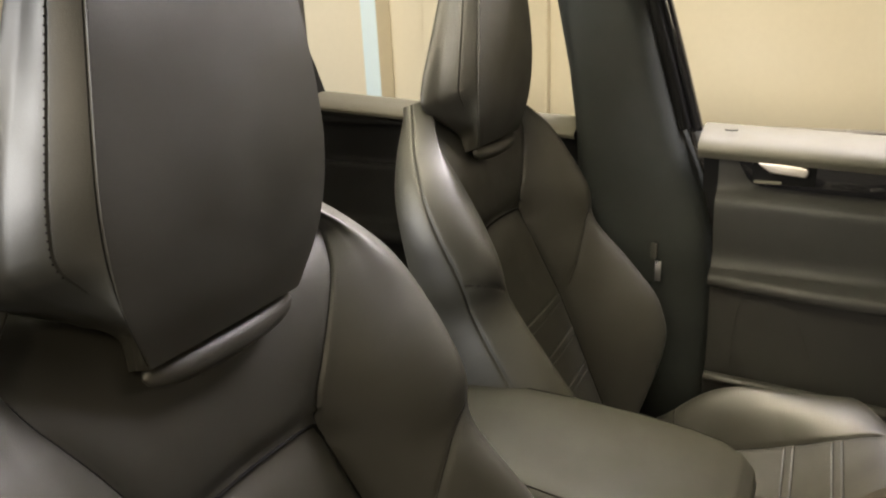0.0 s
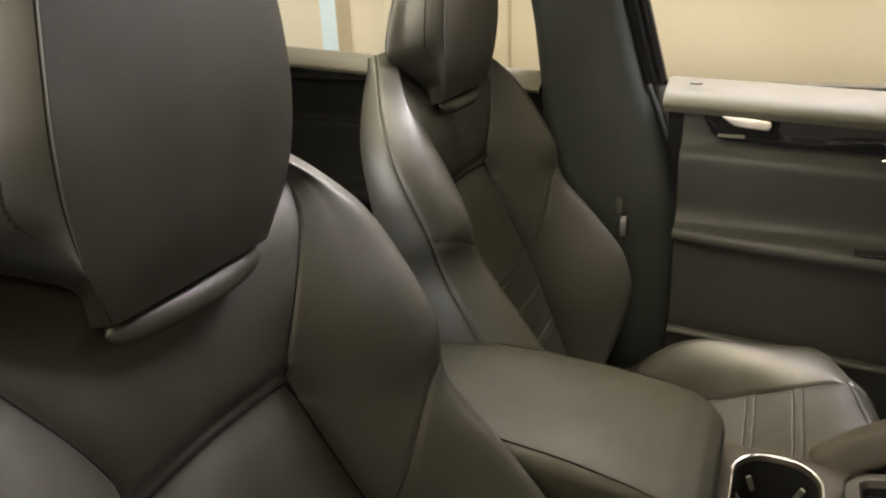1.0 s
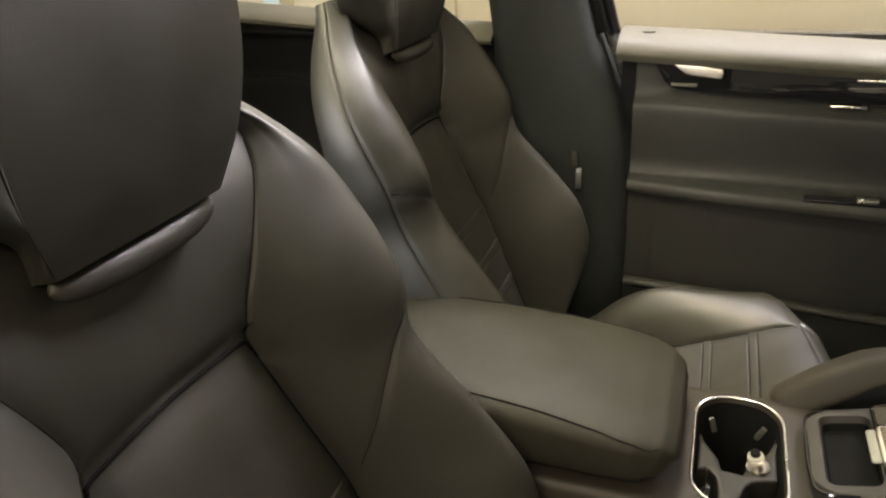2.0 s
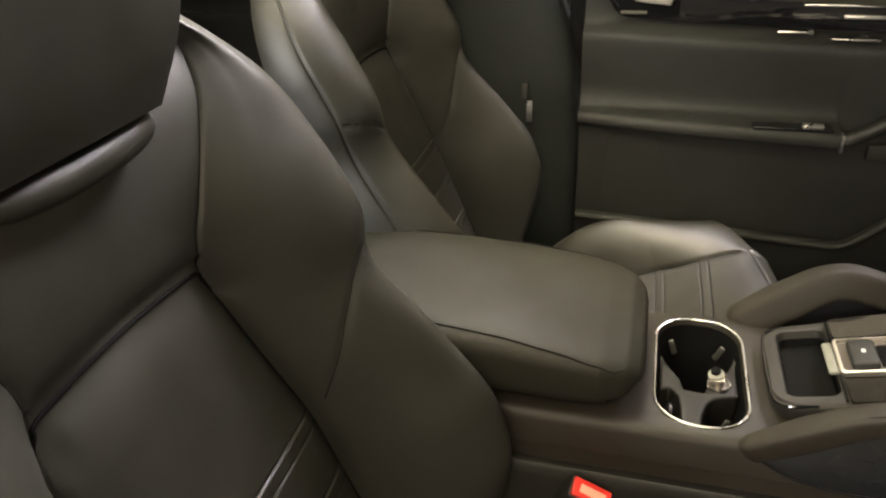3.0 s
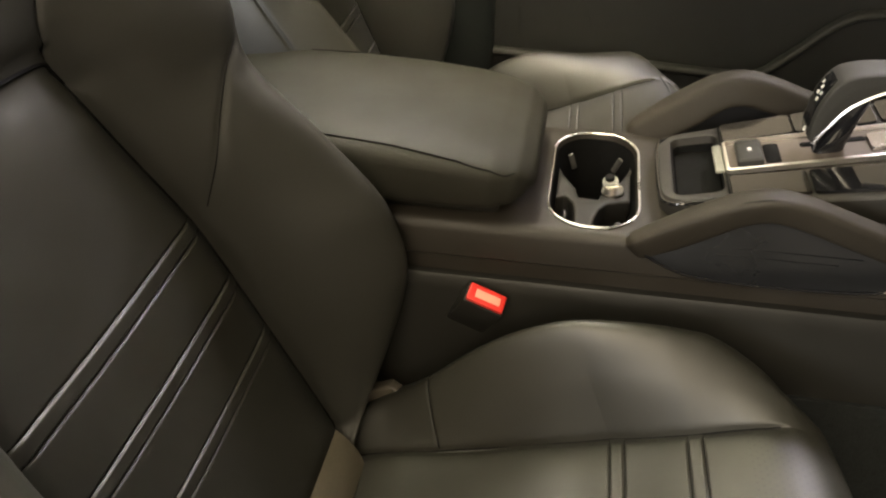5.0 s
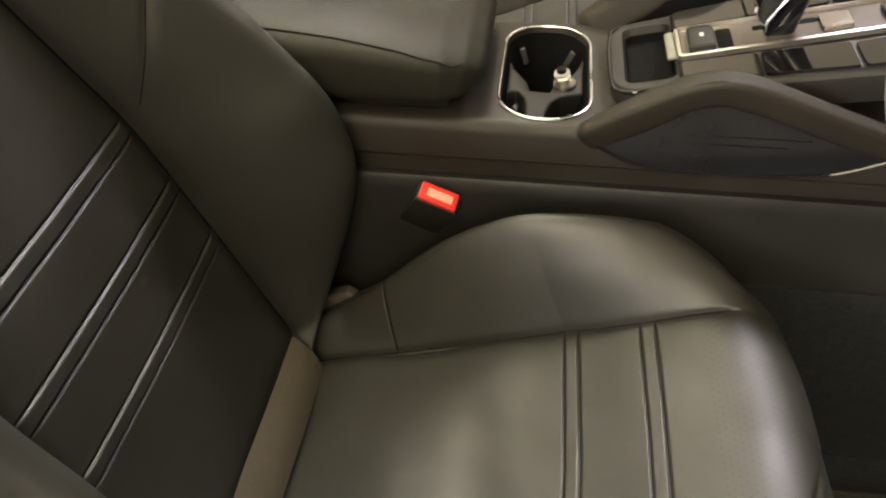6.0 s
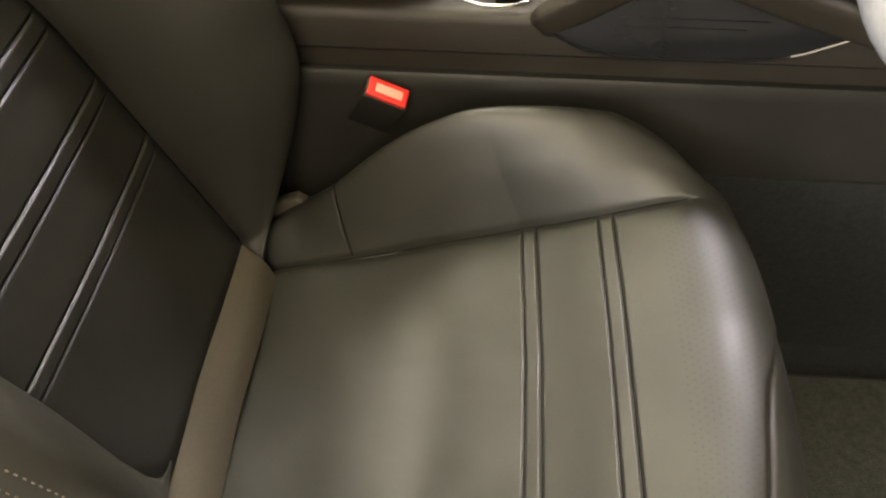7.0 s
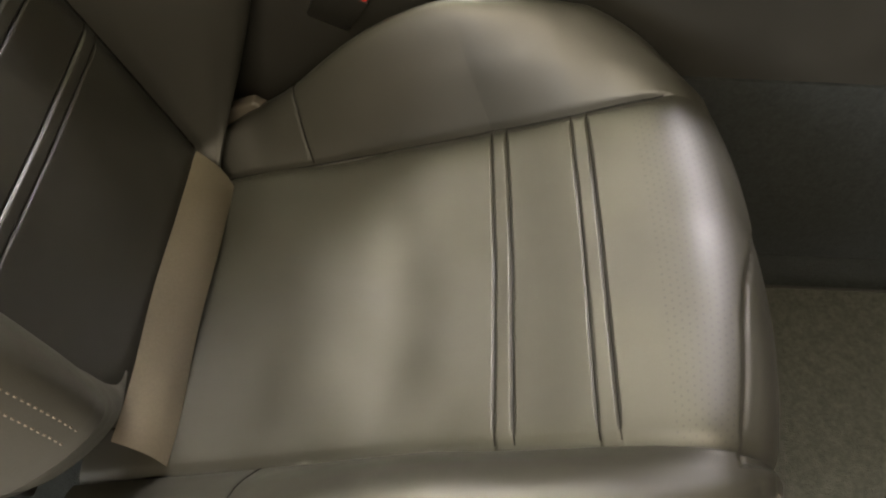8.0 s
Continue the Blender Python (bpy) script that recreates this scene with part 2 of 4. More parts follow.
def dense(base, *spots):
    """Sample places: an even run, with finer runs (from, to, step) laid over it."""
    s = [k for k in base if not any(a - d * 0.6 < k < b + d * 0.6 for a, b, d in spots)]
    for i, (a, b, d) in enumerate(spots):
        s += [k for k in np.arange(a, b + d / 2, d) if not any(a2 - d2 * 0.6 < k < b2 + d2 * 0.6 for a2, b2, d2 in spots[:i])]
    return np.unique(np.round(s, 5))


def smooth_table(x, xs, ys):
    """A smooth reading of a table: linear, then averaged over a short span."""
    x = np.asarray(x, float)
    w = 0.012
    return sum(np.interp(x + k * w, xs, ys) for k in (-2, -1, 0, 1, 2)) / 5


def sections(keys, q, crease=()):
    """Catmull-Rom over axis 1 of keys (rows, K, 2) at the places q (in key units), with sharp turns at the creases."""
    first, last = 2 * keys[:, :1] - keys[:, 1:2], 2 * keys[:, -1:] - keys[:, -2:-1]
    p = np.concatenate([first, keys, last], axis=1)
    i = np.minimum(q.astype(int), keys.shape[1] - 2)
    f = (q - i)[None, :, None]
    a, b, c, d = p[:, i], p[:, i + 1], p[:, i + 2], p[:, i + 3]
    for k in crease:
        a = np.where((i == k)[None, :, None], b - 0.55 * (c - b), a)
        d = np.where((i + 1 == k)[None, :, None], c + 0.55 * (c - b), d)
    return 0.5 * (2 * b + (c - a) * f + (2 * a - 5 * b + 4 * c - d) * f ** 2 + (3 * b - a - 3 * c + d) * f ** 3)


def skin(loops, bm=None, cap_last=False, cap_first=False):
    bm = bm or bmesh.new()
    rows = [[bm.verts.new(p) for p in lp] for lp in loops]
    n = len(rows[0])
    for r, s in zip(rows, rows[1:]):
        for k in range(n):
            bm.faces.new((r[k], r[(k + 1) % n], s[(k + 1) % n], s[k]))
    if cap_last:
        bm.faces.new(rows[-1])
    if cap_first:
        bm.faces.new(rows[0][::-1])
    return bm


# ---- the garage round the car ----
def wall(name, bm, material, label):
    return tagged(part(name, bm, material, smooth=False), label, "wall", kind="structure")


WALL_Y = 2.4
wall("wall_far", box(-6, 6, WALL_Y, WALL_Y + 0.2, 0, 3), PLASTER, "plain cream plastered garage wall")
# Unseen walls close the room; their grey keeps bounced light low.
wall("wall_near", box(-6, 6, -4.2, -4.0, 0, 3), GREY, "plain grey plastered garage wall")
wall("wall_front", box(5.8, 6, -4, WALL_Y, 0, 3), GREY, "plain grey plastered garage wall")
wall("wall_back", box(-6, -5.8, -4, WALL_Y, 0, 3), GREY, "plain grey plastered garage wall")
tagged(part("ceiling", box(-6, 6, -4.2, WALL_Y + 0.2, 3.0, 3.2), PLASTER, smooth=False), "plain pale garage ceiling", "ceiling", kind="structure")
tagged(part("ground", box(-6, 6, -4.2, WALL_Y + 0.2, -0.2, 0.0), CONCRETE, smooth=False), "grey painted concrete garage floor", "floor", kind="structure")
tagged(part("pillar", box(-2.9, -2.0, WALL_Y - 0.12, WALL_Y - 0.003, 0, 3, 0.006), PLASTER, smooth=False), "cream plaster wall pier", "pillar", kind="structure")
# Blue-white strip paints the daylight that falls on the pier's edge.
tagged(part("daylit_edge", box(-2.085, -2.002, WALL_Y - 0.124, WALL_Y - 0.1205, 0, 3), DAYLIT, smooth=False), "pale blue-white strip for daylight on the wall pier's edge", "trim", kind="structure")
tagged(part("pier", box(-1.80, -1.2, WALL_Y - 0.05, WALL_Y - 0.003, 0, 3, 0.006), PLASTER, smooth=False), "shallow cream plaster pier on the garage wall", "pillar", kind="structure")


# ---- the car's shell ----
ROOF = thing("car", (0, 0, 0), "dark car body shell with unseen dark headliner over the seats", "car")
# Roof is unseen; its opening and dark lining are set to steer lamp light.
for x0, x1, y0, y1 in ((-1.9, -1.25, -0.66, 0.66), (-0.12, 0.30, -0.66, 0.66), (-1.2495, -0.1205, -0.66, -0.50), (-1.2495, -0.1205, 0.50, 0.66)):
    part("headliner", box(x0, x1, y0, y1, 1.74, 1.77, 0.008), CLOTH, ROOF, "unseen dark grey fabric headliner round an added opening")
    part("roof", box(x0 - 0.02 * (x0 < -1.5), x1 + 0.03 * (x1 > 0.2), y0, y1, 1.774, 1.79, 0.004), PAINT, ROOF, "dark painted roof")
GLASS, gnt, gb = node_mat("added_roof_pane")
gb.inputs["Transmission Weight"].default_value, gb.inputs["Roughness"].default_value, gb.inputs["IOR"].default_value = 1.0, 0.0, 1.05
pane = part("added_roof_pane", box(-1.2485, -0.1215, -0.4985, 0.4985, 1.778, 1.782), GLASS, ROOF, "clear pane in an added, unseen roof opening")
pane.visible_shadow = False
# Unseen near-side panels and pillar, added to block light from the rear left.
part("rear_side_light_block", box(-1.9, -1.15, -0.76, -0.70, 0.45, 1.735, 0.01), HARD, ROOF)
part("rear_door_light_block", box(-1.149, -0.68, -0.76, -0.70, 0.45, 1.30, 0.01), HARD, ROOF)
part("light_block_pillar", prism([(-0.54, 0.45), (-0.34, 0.45), (-0.38, 1.25), (-0.47, 1.735), (-0.56, 1.735)], "y", -0.79, -0.725, 0.01), CLOTHTRIM, ROOF, "added unseen pillar that keeps rear light off the cushion")
part("floor_pan", box(-1.4, 1.2, -0.72, 0.76, 0.38, 0.43), PAINT, ROOF)
part("sill_panel", box(-1.2, 0.95, -0.80, -0.723, 0.34, 0.50, 0.02), PAINT, ROOF, "dark painted door sill")
part("rear_bulkhead", box(-1.75, -1.70, -0.70, 0.74, 0.45, 1.30, 0.01), HARD, ROOF)
part("firewall", box(1.2, 1.25, -0.72, 0.76, 0.40, 1.20, 0.01), HARD, ROOF)

CARP = thing("carpet", (0.3, 0, 0.43), "black cut-pile carpet lining the footwells", "carpet")
part("lining", box(-1.4, 1.19, -0.715, 0.755, 0.4325, 0.452, 0.006), CARPET, CARP)
part("side_lining", box(0.05, 1.0, -0.1325, 0.1325, 0.4545, 0.79, 0.003), CARPET, CARP)
MATT = thing("floor_mat", (0.62, -0.4, 0.455), "black carpet floor mat lying in the driver's footwell", "floor mat")
part("mat", box(0.36, 0.95, -0.66, -0.195, 0.454, 0.466, 0.005), MATPILE, MATT)
part("binding", thread([(0.36, -0.66, 0.462), (0.95, -0.66, 0.462), (0.95, -0.195, 0.462), (0.36, -0.195, 0.462)], 0.005, closed=True), HARD, MATT, "black woven edge binding")


# ---- front seats ----
def stitches(p, nrm, rows, cols, ts, q_at, long, wide):
    """A row of small stitches lying on a grid of points: ts along its rows, q_at(t) across its columns."""
    bm = bmesh.new()
    for t in ts:
        i = int(np.clip(np.searchsorted(rows, t) - 1, 0, len(rows) - 2))
        f = (t - rows[i]) / (rows[i + 1] - rows[i])
        at = lambda g, r: np.array([np.interp(q_at(t), cols, g[r, :, k]) for k in range(3)])
        a, b = at(p, i), at(p, i + 1)
        n, d = Vector(at(nrm, i)), Vector(b - a).normalized()
        m = Matrix.Translation(Vector(a + (b - a) * f) + n * 0.0002) @ d.to_track_quat("X", "Z").to_matrix().to_4x4()
        box(-long, long, -wide, wide, -0.0005, 0.0005, bm=bm, m=m)
    return bm


A_BACK, A_CUSH = math.atan(0.3276), math.atan(0.10 / 0.29)


LOWER_SEAM = [(0.140, 0.325), (0.149, 0.351), (0.153, 0.376), (0.162, 0.410), (0.170, 0.431), (0.181, 0.447), (0.195, 0.466), (0.210, 0.479), (0.235, 0.489), (0.29, 0.507), (0.345, 0.522), (0.40, 0.535)]


def seat(yc, dx, sg, label, lean=0.0, short=0.0, group="front seats"):
    """A sports seat in black leather. u runs from its middle towards the console, v up the back, w forward along the cushion;
    lean tips the back further, short draws the cushion's nose in."""
    S = thing("bucket_seat", (dx - 0.05, yc, 0.45), label, "car seat", group)
    y = np.array([0, sg, 0.0])
    tip = A_BACK + radians(lean)
    up, fw = np.array([-math.sin(tip), 0, math.cos(tip)]), np.array([math.cos(tip), 0, math.sin(tip)])
    o_back = np.array([-0.31 + dx, yc, 0.72]) + 0.35 * (np.array([-math.sin(A_BACK), 0, math.cos(A_BACK)]) - up)

    def back(u, v, o):
        return o_back + u[..., None] * y + v[..., None] * up + o[..., None] * fw

    # the backrest: half sections at each height, mirrored
    v = dense(np.arange(-0.03, 0.781, 0.006), (0.187, 0.214, 0.0008), (0.261, 0.289, 0.0008), (0.336, 0.365, 0.0008), (0.53, 0.57, 0.0025), (0.38, 0.50, 0.004))
    vt = [-0.03, 0.046, 0.195, 0.346, 0.448, 0.53, 0.555, 0.59, 0.645, 0.67, 0.70, 0.78]
    a = smooth_table(v, vt, [0.164, 0.163, 0.156, 0.147, 0.121, 0.103, 0.093, 0.109, 0.138, 0.153, 0.168, 0.165])
    e = smooth_table(v, [-0.03, 0.02, 0.06, 0.13, 0.30, 0.45, 0.60, 0.65, 0.70, 0.74, 0.78], [0.155, 0.218, 0.255, 0.272, 0.272, 0.266, 0.262, 0.25, 0.224, 0.187, 0.142])
    h = smooth_table(v, [-0.03, 0.02, 0.06, 0.13, 0.20, 0.28, 0.33, 0.41, 0.52, 0.64, 0.70, 0.78], [0.005, 0.03, 0.06, 0.10, 0.132, 0.132, 0.115, 0.094, 0.076, 0.046, 0.034, 0.01])
    c = smooth_table(v, [-0.03, 0.54, 0.62, 0.69, 0.78], [0.0, 0.0, 0.016, 0.020, -0.01])
    # the shoulder swells out above the bolster seam and the side bolster below it
    swell = sum(np.interp(v + k, [-0.03, 0.05, 0.09, 0.15, 0.20, 0.27, 0.33, 0.38, 0.415, 0.445, 0.470, 0.487, 0.505, 0.53, 0.58, 0.66, 0.70, 0.74, 0.78],
                          [-0.010, -0.005, 0.0, 0.010, 0.015, 0.018, 0.016, 0.011, 0.004, -0.003, -0.004, 0.002, 0.013, 0.018, 0.021, 0.023, 0.017, 0.014, 0.010]) for k in (-0.014, -0.007, 0.0, 0.007, 0.014)) / 5
    h, e = h + 0.9 * swell, e + 0.45 * swell
    rise = smooth_table(v, [-0.03, 0.545, 0.57, 0.60, 0.64, 0.68, 0.72, 0.78], [0.0, 0.0, 0.005, 0.010, 0.015, 0.018, 0.016, 0.008])
    z = np.zeros_like(v)
    D = smooth_table(v, [-0.03, 0.3, 0.45, 0.6, 0.78], [0.10, 0.092, 0.054, 0.022, 0.010])
    b = e - np.interp(v, [0.0, 0.05, 0.6, 0.7], [0.030, 0.045, 0.045, 0.034])
    a = np.minimum(a, b - 0.015)
    keys = np.stack([np.stack(k, -1) for k in (
        (z - a * 0.5, c + 0.001), (z, c + 0.0015), (a, c + rise), (a + (b - a) * 0.45, c + rise + (h - c - rise) * 0.66), (b, h), (e, h * 0.62 - 0.004), (e + 0.004, -D * 0.3), (e - 0.018, -D), (e * 0.5, -D - 0.025))], 1)
    q = dense(np.arange(1, 8.001, 0.055), (1.94, 2.08, 0.012), (4.94, 5.06, 0.012))
    half = sections(keys, q, (2,))
    U = np.concatenate([-half[:, ::-1, 0], half[:, 1:, 0]], 1)
    O = np.concatenate([half[:, ::-1, 1], half[:, 1:, 1]], 1)
    Q = np.concatenate([-q[::-1], q[1:]])[None, :].repeat(len(v), 0)
    V = v[:, None].repeat(U.shape[1], 1)
    AU, AQ = np.abs(U), np.abs(Q)
    front = AQ < 6
    inside = (AQ < 2) & (V < 0.555)
    # padding and seams
    O += np.where(inside, 0.003 * (1 - (AU / np.maximum(a[:, None], 0.01)) ** 2) * np.clip((0.55 - V) / 0.06, 0, 1), 0)
    seam = np.where(V < 0.555, 0.0070, 0.0020) * np.exp(-(((AQ - 2) * 0.055) / np.where(V < 0.555, 0.0048, 0.0042)) ** 2) * np.clip((0.715 - V) / 0.02, 0, 1)
    top = line_distance(AU, V, [(0.105, 0.520), (0.098, 0.534), (0.085, 0.544), (0.0, 0.549)])
    seam = np.maximum(seam, np.where(inside, 0.006, 0.008) * np.exp(-(top / np.where(inside, 0.022, 0.015)) ** 2) * np.clip((2.7 - AQ) / 0.6, 0, 1))
    run_u = AU + np.maximum(0, AQ - 4.0) * 0.045
    low = line_distance(run_u, V, LOWER_SEAM)
    seam = np.maximum(seam, 0.0026 * np.exp(-(low / 0.0034) ** 2) * (AQ > 2.0) * (AQ < 4.95))
    seam = np.maximum(seam, 0.0026 * np.exp(-(((AQ - 5) * 0.045) / 0.0022) ** 2))
    for g in (0.193, 0.208, 0.267, 0.283, 0.342, 0.359):
        seam = np.maximum(seam, 0.0022 * np.exp(-((V - g) / 0.0015) ** 2) * inside)
    for g in (0.2005, 0.275, 0.3505):
        O += 0.0009 * np.exp(-((V - g) / 0.0072) ** 8) * inside
    O -= np.where(AQ < 5.5, seam, 0)
    U -= np.sign(Q) * np.where(AQ >= 4.6, seam * 0.8, 0)
    # the outboard bolster runs out lower down
    run_out = np.clip((0.20 - V) / 0.17, 0, 1) * np.clip((-Q - 2) / 1.5, 0, 1)
    U += (0.070 if sg > 0 else 0.015) * run_out
    O -= (0.034 if sg > 0 else 0.006) * run_out
    P = back(U, V, O)
    nrm = grid_normals(P, sg)
    qc, vc = AQ[:-1, :-1] * 0.5 + AQ[1:, 1:] * 0.5, V[:-1, :-1] * 0.5 + V[1:, 1:] * 0.5
    uc, us = AU[:-1, :-1] * 0.5 + AU[1:, 1:] * 0.5, (Q[:-1, :-1] + Q[1:, 1:]) > 0
    line = np.interp(uc + np.maximum(0, qc - 4.0) * 0.045, *zip(*LOWER_SEAM))
    reg = np.where((qc < 2) & (vc < 0.553), 1, np.where(qc < 2, 2, np.where(qc < 5, np.where(vc > line, 3, 4), 5)))
    reg = np.where(us & (reg >= 3), reg + 10, reg)
    uv = np.stack([U, V], -1)
    names = {1: "back_insert", 2: "upper_panel", 3: "shoulder_bolster", 13: "shoulder_bolster", 4: "side_bolster", 14: "side_bolster", 5: "side_shell", 15: "side_shell"}
    for k, me in pieces(P, nrm, uv, reg, names).items():
        part(names[k], me, LEATHER, S)
    def surf(u, vv):
        i = int(np.clip(np.searchsorted(v, vv) - 1, 0, len(v) - 2))
        f = (vv - v[i]) / (v[i + 1] - v[i])
        keep = AQ[0] < 4.6
        r0, r1 = (np.array([np.interp(u, U[j][keep], P[j][keep][:, k]) for k in range(3)]) for j in (i, i + 1))
        return tuple(r0 + (r1 - r0) * f)
    # Black cords along seams and grooves draw the shade inside the creases.
    for k in (-1, 1):
        j = int(np.argmin(np.abs(Q[0] - 2 * k)))
        part("seam", thread([tuple(P[i, j]) for i in range(0, len(v), 2) if v[i] < 0.535], 0.0014), RUBBER, S, "dark cord for a sewn seam and its crease shade")
        part("seam", thread([tuple(P[i, j]) for i in range(0, len(v), 2) if 0.54 < v[i] < 0.705], 0.0007), RUBBER, S, "dark cord for a sewn seam and its crease shade")
        gap = V - np.interp(run_u, *zip(*LOWER_SEAM))
        cross = []
        for j in np.where((Q[0] * k > 2.15) & (Q[0] * k < 4.97))[0]:
            i = max(int(np.argmax(gap[:, j] > 0)), 1)
            f = -gap[i - 1, j] / (gap[i, j] - gap[i - 1, j])
            cross.append(P[i - 1, j] + (P[i, j] - P[i - 1, j]) * np.clip(f, 0, 1) + 0.0002 * nrm[i, j])
        cross = [tuple(sum(cross[max(i - 3, 0):i + 4]) / len(cross[max(i - 3, 0):i + 4])) for i in range(len(cross))]
        part("seam", thread(cross[::2], 0.0006), RUBBER, S, "dark cord for a sewn seam and its crease shade")
    for g in (0.193, 0.208, 0.267, 0.283, 0.342, 0.359):
        i = int(np.argmin(np.abs(v - g)))
        part("crease_shade", thread([tuple(p) for p in P[i][AQ[i] < 1.97]], 0.0006), RUBBER, S, "dark cord for the shade in a sewn groove")
    arch = spline([(-0.105, 0.520), (-0.098, 0.534), (-0.085, 0.544), (0.0, 0.549), (0.085, 0.544), (0.098, 0.534), (0.105, 0.520)], 50)
    part("seam", thread([surf(a_, b_) for a_, b_ in arch], 0.0021), RUBBER, S, "dark cord for a sewn seam and its crease shade")
    for qq in (-4.27, -4.41):
        part("stitching", stitches(P, nrm, v, Q[0], np.arange(0.213, 0.42, 0.0048), lambda t: qq, 0.0009, 0.0004), THREAD, S, "pale grey thread")
    rear = prism([(-0.2, -0.03), (0.2, -0.03), (0.21, 0.5), (0.10, 0.74), (-0.10, 0.74), (-0.21, 0.5)], "z", -0.14, -0.115, 0.008)
    for vert in rear.verts:
        vert.co = Vector(back(np.array(vert.co.x), np.array(vert.co.y), np.array(vert.co.z + 0.10 - np.interp(vert.co.y, v, D))))
    part("rear_shell", rear, HARD, S)

    # the headrest, built into the back
    hv = np.concatenate([np.linspace(0.681, 0.70, 12), np.linspace(0.704, 1.0, 60), np.linspace(1.003, 1.03, 10)])
    ht = [0.65, 0.675, 0.686, 0.712, 0.742, 0.784, 0.821, 0.851, 0.904, 0.95, 0.98, 1.0, 1.03]
    hw = smooth_table(hv, ht, [0.070, 0.076, 0.083, 0.098, 0.108, 0.113, 0.109, 0.104, 0.094, 0.083, 0.071, 0.056, 0.03])
    hf = smooth_table(hv, ht, [0.040, 0.052, 0.062, 0.079, 0.094, 0.113, 0.127, 0.137, 0.153, 0.163, 0.160, 0.146, 0.10])
    depth = smooth_table(hv, [0.65, 0.68, 0.71, 0.735, 0.76, 0.80, 0.87, 0.95, 1.0, 1.03], [0.02, 0.035, 0.050, 0.070, 0.084, 0.088, 0.077, 0.060, 0.050, 0.035])
    fl = smooth_table(hv, [0.65, 0.70, 0.720, 0.734, 0.748, 0.765, 0.80, 0.85, 0.92, 1.0], [0.001, 0.001, 0.002, 0.012, 0.048, 0.052, 0.040, 0.022, 0.003, 0.001])
    # the flanks overhang a narrow chin
    inn = smooth_table(hv, [0.65, 0.69, 0.715, 0.728, 0.748, 1.03], [0.0, 0.012, 0.028, 0.032, 0.0, 0.0])
    z = np.zeros_like(hv)
    keys = np.stack([np.stack(k, -1) for k in ((-0.3 * hw, hf + 0.001), (z, hf + 0.002), (hw * 0.90, hf - 0.0005), (hw, hf - 0.0045), (hw + 0.012 + 0.12 * fl - 1.2 * inn, hf - 0.009 - depth * 0.20), (hw + 0.011 + 0.45 * fl - 1.3 * inn, hf - depth * 0.64), (hw + 0.007 + 0.85 * fl - 1.3 * inn, hf - depth * 0.97), (hw * 0.5, hf - depth * 1.12), (z, hf - depth * 1.15), (-hw * 0.5, hf - depth * 1.12))], 1)
    q = dense(np.arange(1, 8.001, 0.08), (2.9, 3.1, 0.015), (3.80, 4.20, 0.009))
    half = sections(keys, q)
    U = np.concatenate([-half[:, ::-1, 0], half[:, 1:, 0]], 1)
    O = np.concatenate([half[:, ::-1, 1], half[:, 1:, 1]], 1)
    Q = np.concatenate([-q[::-1], q[1:]])[None, :].repeat(len(hv), 0)
    AQ = np.abs(Q)
    V = hv[:, None].repeat(U.shape[1], 1)
    rib = np.interp(V, [0.75, 0.95], [4.09, 3.88])
    for k in (-0.018, 0.018):
        U -= np.sign(Q) * 0.0016 * np.exp(-((AQ - rib - k) * 0.06 / 0.0009) ** 2) * np.clip((V - 0.746) / 0.006, 0, 1)
    P = back(U, V, O)
    nrm = grid_normals(P, sg)
    qc = AQ[:-1, :-1] * 0.5 + AQ[1:, 1:] * 0.5
    reg = np.where(qc < 3, 1, np.where((Q[:-1, :-1] + Q[1:, 1:]) > 0, 3, 2))
    names = {1: "headrest_pad", 2: "headrest_side", 3: "headrest_side"}
    for k, me in pieces(P, nrm, np.stack([U, V], -1), reg, names).items():
        part(names[k], me, LEATHER, S)
    # Black cord for the crease shade round the headrest pad.
    for k in (-1, 1):
        j = int(np.argmin(np.abs(Q[0] - 3 * k)))
        part("seam", thread([tuple(p) for p in P[2:-3, j]], 0.0005), RUBBER, S, "dark cord for a sewn seam and its crease shade")
    cap = bmesh.new()
    row = [cap.verts.new(p) for p in P[-1]]
    cap.faces.new(row)
    part("headrest_top", cap, LEATHER, S)
    lu, la = np.meshgrid(np.linspace(-0.0819, 0.0819, 61), np.linspace(0, 2 * math.pi, 20, endpoint=False), indexing="ij")
    taper = np.sqrt(1 - (np.abs(lu) / 0.082) ** 6)
    lp = back(lu, 0.668 + 0.9 * lu ** 2 + 0.0125 * taper * np.sin(la), 0.046 - 0.6 * lu ** 2 + 0.008 * taper * np.cos(la))
    bm = skin([[tuple(p) for p in r] for r in lp], cap_last=True, cap_first=True)
    part("headrest_lip", bm, LEATHER, S, "padded leather roll under the headrest")
    # a row of needle holes and a row of stitches down the outer flank of the headrest
    for off, long, wide in ((0.058, 0.0006, 0.00035), (-0.018, 0.0012, 0.00035)):
        st = stitches(P, nrm, hv, Q[0], np.arange(0.762, 0.985, 0.0047), lambda t: -(np.interp(t, [0.75, 0.95], [4.09, 3.88]) + off), long, wide)
        part("stitching", st, RUBBER, S, "dark thread")

    # the cushion
    d, n = np.array([math.cos(A_CUSH), 0, math.sin(A_CUSH)]), np.array([-math.sin(A_CUSH), 0, math.cos(A_CUSH)])
    o_c = np.array([dx, yc, 0.80])
    prof = spline([(-0.40, -0.006), (-0.31, -0.002), (-0.2, -0.004), (-0.1, -0.003), (0.0, 0.0), (0.09, 0.0135), (0.16, 0.018), (0.20, 0.010), (0.228, -0.012), (0.240, -0.05), (0.236, -0.10), (0.215, -0.15)], 900)
    arc = np.concatenate([[0], np.cumsum(np.hypot(*np.diff(prof, axis=0).T))])
